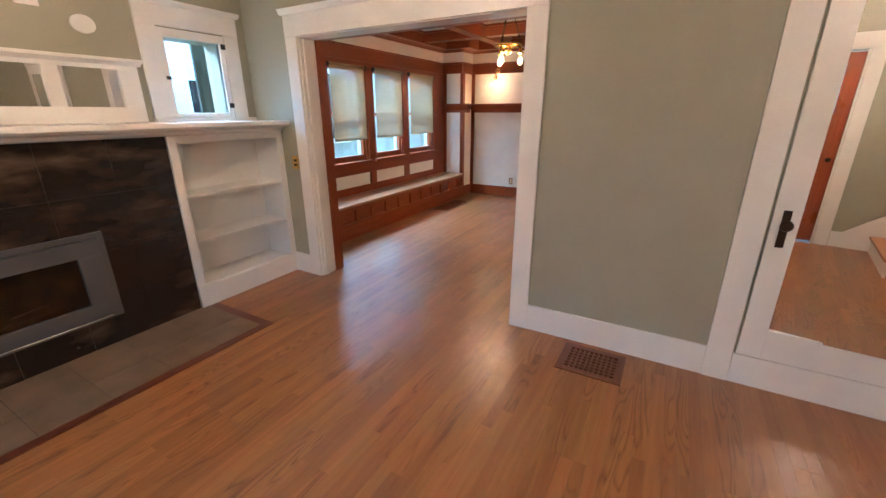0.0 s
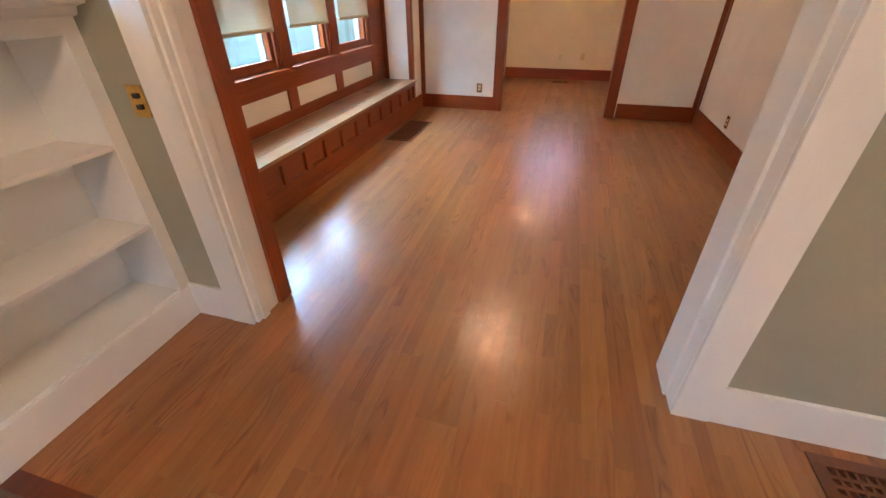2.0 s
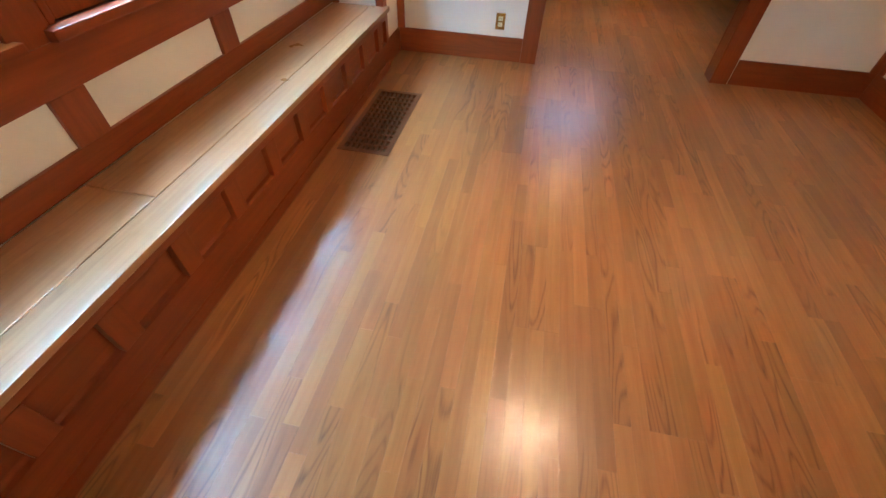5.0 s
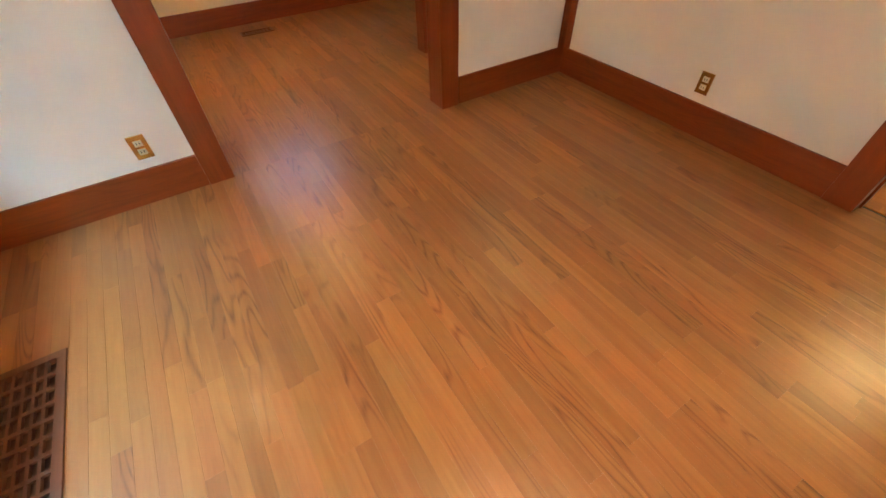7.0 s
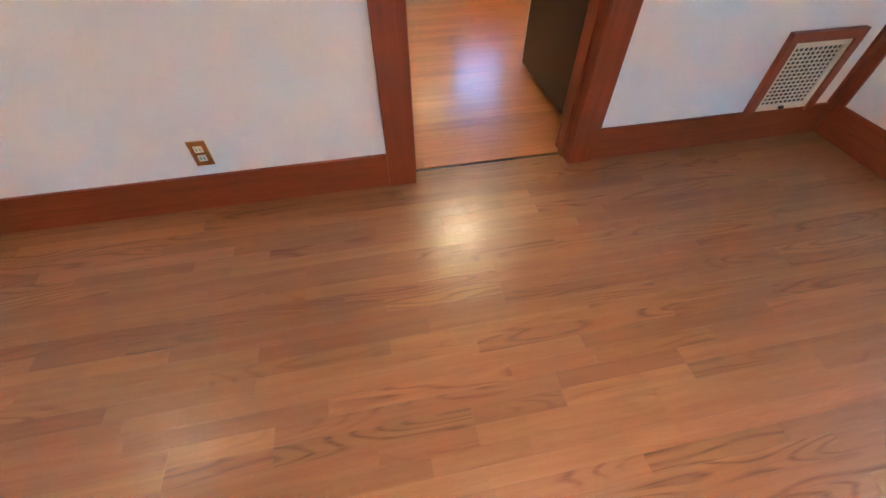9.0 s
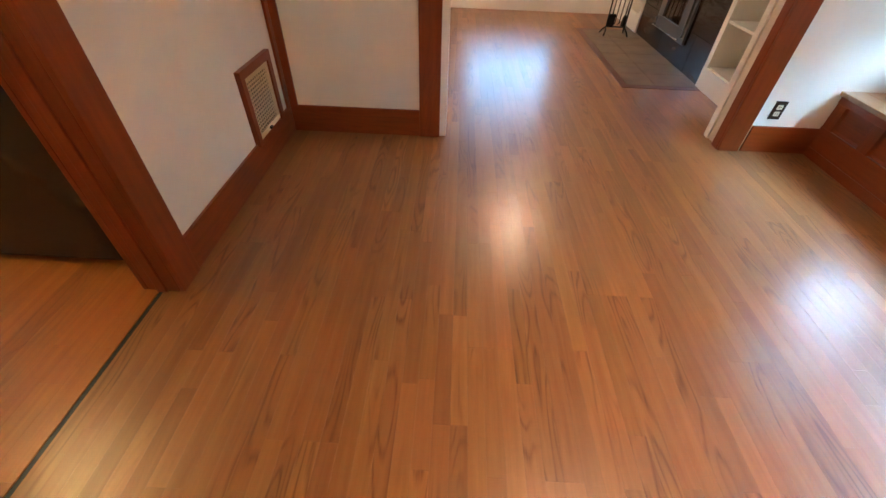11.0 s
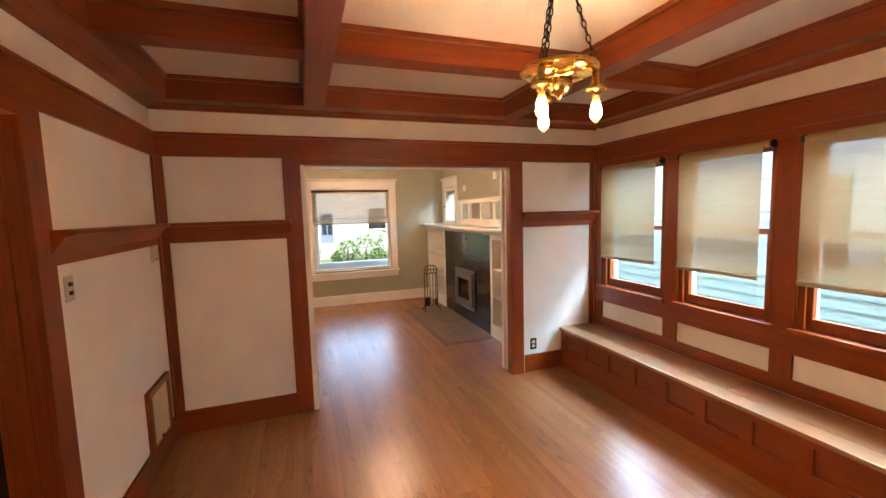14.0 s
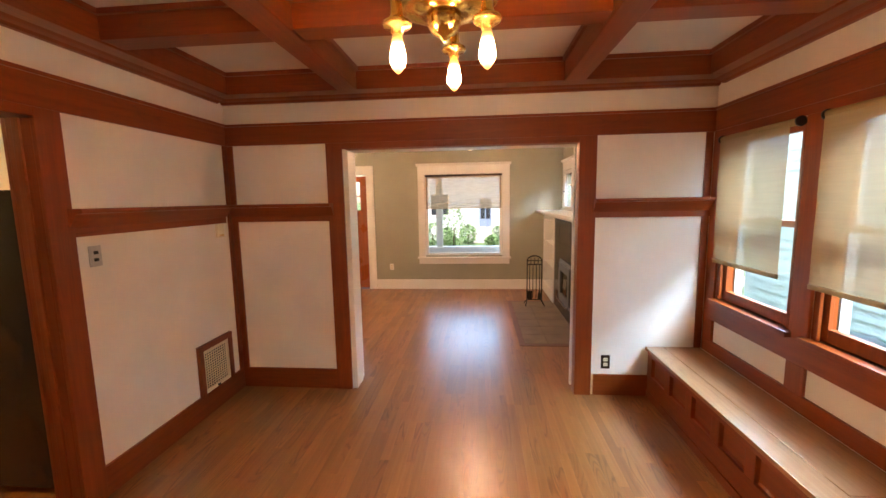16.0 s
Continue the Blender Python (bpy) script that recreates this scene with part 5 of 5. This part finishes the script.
for k, (x, y, r, h) in enumerate(((0.3, -22.4, 0.7, 1.3), (-0.8, -22.0, 0.8, 1.6), (-2.2, -21.6, 1.0, 1.9), (3.9, -22.6, 0.6, 1.1), (4.8, -22.3, 0.8, 1.5), (6.4, -21.6, 1.0, 1.8), (1.0, -21.3, 0.4, 0.7), (3.5, -21.2, 0.4, 0.7), (-1.3, -20.7, 0.5, 0.8), (5.4, -20.8, 0.5, 0.9), (3.3, -20.6, 0.9, 2.5), (2.5, -22.8, 0.6, 1.3))):
    bush(x, y, r, h, 3 + k)
bx, by = -1.95, -0.74
tub = thing("garden_bin", (bx, by, -1.3), "teal green plastic bin with a dark lid by the neighbouring wall", "bin")
part("body", turned([(0.17, -1.3), (0.20, -0.5), (0.235, 0.13)], (bx, by), 20), paint("teal_plastic", (0.02, 0.35, 0.26), 0.4, 0.05, 0.05), tub)
part("lid", turned([(0.25, 0.13), (0.255, 0.155), (0.20, 0.20), (0.03, 0.225)], (bx, by), 20), paint("dark_grey_plastic", (0.05, 0.06, 0.065), 0.4, 0.05, 0.05), tub, "dark grey lid")
# front porch of this house
po = thing("porch", (2.5, -5.0, -1.3), "front porch with a low pale rail wall and square posts", "porch")
part("deck", boxes((-0.2, 7.2, -5.6, -3.96, -1.3, -0.05)), CONCRETE, po)
part("rail_cap", boxes((-0.2, 3.4, -5.62, -5.42, 0.53, 0.59), bevel=0.01), WHITE, po)
part("rail_wall", boxes((-0.2, 3.4, -5.56, -5.48, -0.05, 0.53)), FACADE, po)
for x in (-0.1, 2.71):
    part("post", boxes((x - 0.07, x + 0.07, -5.6, -5.46, 0.59, 2.5), bevel=0.01), WHITE, po)
part("beam", boxes((-0.2, 7.2, -5.62, -5.44, 2.5, 2.72), bevel=0.01), WHITE, po)
part("roof", boxes((-0.3, 7.3, -5.9, -3.955, 2.72, 2.84), bevel=0.01), ROOF, po)

# ---- floors: boards laid along y, each its own piece ----
def plank_mesh(w, ln, th=0.018):
    c, hw, hl = 0.0004, w / 2 - 0.00005, ln / 2 - 0.00005
    v = [(-hw, -hl, -th), (hw, -hl, -th), (hw, hl, -th), (-hw, hl, -th), (-hw, -hl, -c), (hw, -hl, -c), (hw, hl, -c), (-hw, hl, -c),
         (-hw + c, -hl + c, 0), (hw - c, -hl + c, 0), (hw - c, hl - c, 0), (-hw + c, hl - c, 0)]
    f = [(0, 3, 2, 1), (8, 9, 10, 11)] + [(i, (i + 1) % 4, 4 + (i + 1) % 4, 4 + i) for i in range(4)] + [(4 + i, 4 + (i + 1) % 4, 8 + (i + 1) % 4, 8 + i) for i in range(4)]
    return v, f


def lay(name, label, x0, x1, y0, y1, w, material, skip=(), as_parts=None, seed=1, along="y", tongue=None):
    """Boards over a rectangle, leaving out the rectangles in skip; those inside as_parts are objects, the rest is one mesh.
    tongue: 0 or 1, the end at which boards in the wide opening run unevenly past the rooms' border."""
    rnd = random.Random(seed)
    sub = setting(name, boxes((x0, x1, y0, y1, -0.03, -0.0185)), DARKGAP, label)
    shared, rest_v, rest_f, made = {}, [], [], 0
    across, lengthwise = ((x0, x1), (y0, y1)) if along == "y" else ((y0, y1), (x0, x1))
    if tongue is None:
        n = round((across[1] - across[0]) / w)
        w = (across[1] - across[0]) / n
    else:
        n = math.ceil((across[1] - across[0]) / w - 0.001)
    for i in range(n):
        a0 = across[0] + w * i
        spans = [lengthwise]
        if tongue is not None and OP0 - w < a0 < OP1:
            past = random.Random(round(a0 / w)).choice((0.0, 0.14, 0.3, 0.46, 0.6, 0.75))
            spans = [(lengthwise[0] - past, lengthwise[1]) if tongue == 0 else (lengthwise[0], lengthwise[1] - past)]
        fills = []
        for s in skip:
            sa, sl = ((s[0], s[1]), (s[2], s[3])) if along == "y" else ((s[2], s[3]), (s[0], s[1]))
            if sa[0] - 0.5 * w < a0 + w / 2 < sa[1] + 0.5 * w and not (a0 + w <= sa[0] + 0.004 or a0 >= sa[1] - 0.004):
                for lo, hi in ((a0, sa[0]), (sa[1], a0 + w)):
                    if 0.003 < hi - lo < w:
                        fills.append((lo, hi, sl[0], sl[1]))
                spans = [q for p in spans for q in ((p[0], min(p[1], sl[0])), (max(p[0], sl[1]), p[1])) if q[1] - q[0] > 0.01]
        for lo, hi, p, q in fills:
            v, f = plank_mesh(hi - lo, q - p)
            k = len(rest_v)
            x, y = ((lo + hi) / 2, (p + q) / 2) if along == "y" else ((p + q) / 2, (lo + hi) / 2)
            rest_v += [(x + a, y + b, z) if along == "y" else (x - b, y + a, z) for a, b, z in v]
            rest_f += [tuple(k + j for j in g) for g in f]
        for s0, s1 in spans:
            p = s0
            ln = rnd.choice((0.3, 0.6, 0.9, 1.2))
            while p < s1 - 0.005:
                q = min(p + ln, s1)
                if s1 - q < 0.12:
                    q = s1
                c = (a0 + w / 2, (p + q) / 2)
                x, y = c if along == "y" else c[::-1]
                key = round(q - p, 3)
                if as_parts and as_parts[0] < x < as_parts[1] and as_parts[2] < y < as_parts[3] and made < 300:
                    if key not in shared:
                        me = bpy.data.meshes.new("board")
                        me.from_pydata(*[plank_mesh(w, q - p)[0], [], plank_mesh(w, q - p)[1]])
                        me.materials.append(material)
                        shared[key] = me
                    o = new("board", shared[key])
                    o.parent = sub
                    o.location = (x, y, rnd.uniform(-0.00015, 0.0001))
                    if along == "x":
                        o.rotation_euler.z = radians(90)
                    made += 1
                else:
                    v, f = plank_mesh(w, q - p)
                    k = len(rest_v)
                    rest_v += [(x + a, y + b, z) if along == "y" else (x - b, y + a, z) for a, b, z in v]
                    rest_f += [tuple(k + j for j in g) for g in f]
                p = q
                ln = rnd.choice((0.3, 0.45, 0.6, 0.75, 0.9, 1.2, 1.5))
    if rest_v:
        me = bpy.data.meshes.new("boards")
        me.from_pydata(rest_v, [], rest_f)
        me.materials.append(material)
        o = new("boards", me)
        o.parent = sub
        tagged(o, kind="stuff")
    return sub


REG1, REG2, REG3 = (0.487, 0.80, 2.94, 3.74), (3.36, 3.742, -0.385, -0.06), (2.12, 2.42, 6.74, 6.86)
BW = 0.0575
lay("floor", "honey oak strip floor with a satin varnish", 7 * BW, XR, 0.0, YF, BW, OAK, (REG1, (0.0, 0.416, 4.14, 4.6), (0.0, OP0 - 0.06, -1.0, YD - 0.01), (OP1 + 0.06, 4.1, -1.0, YD - 0.01)), (0.4, 3.9, -1.0, 4.5), 11, tongue=0)
lay("floor_parlour", "oak strip floor of the parlour", 11 * BW, XP, YS, 0.0, BW, OAK, (REG2, (0.6, hx1, hy0, hy1)), (0.7, 4.4, -2.6, 0.0), 12, tongue=1)
lay("floor_back_room", "oak strip floor of the back room", 0.5, 5.1, YF, YK, 0.0575, OAK, (REG3,), (1.5, 3.0, 4.5, 7.1), 14)
setting("threshold", boxes((XR + 0.0705, XR + 0.0895, KD0, KD1, -0.02, -0.004)), BLACK)
lay("floor_kitchen_door", "oak boards running into the kitchen doorway", XR, XR + 0.07, KD0, KD1, 0.0575, OAK, (), (0, 9, 0, 9), 16)
lay("floor_kitchen", "orange varnished kitchen boards", XR + 0.09, 7.9, YD, YF, 0.083, OAK_X, (), (4.0, 7.9, 0.2, 4.6), 15)
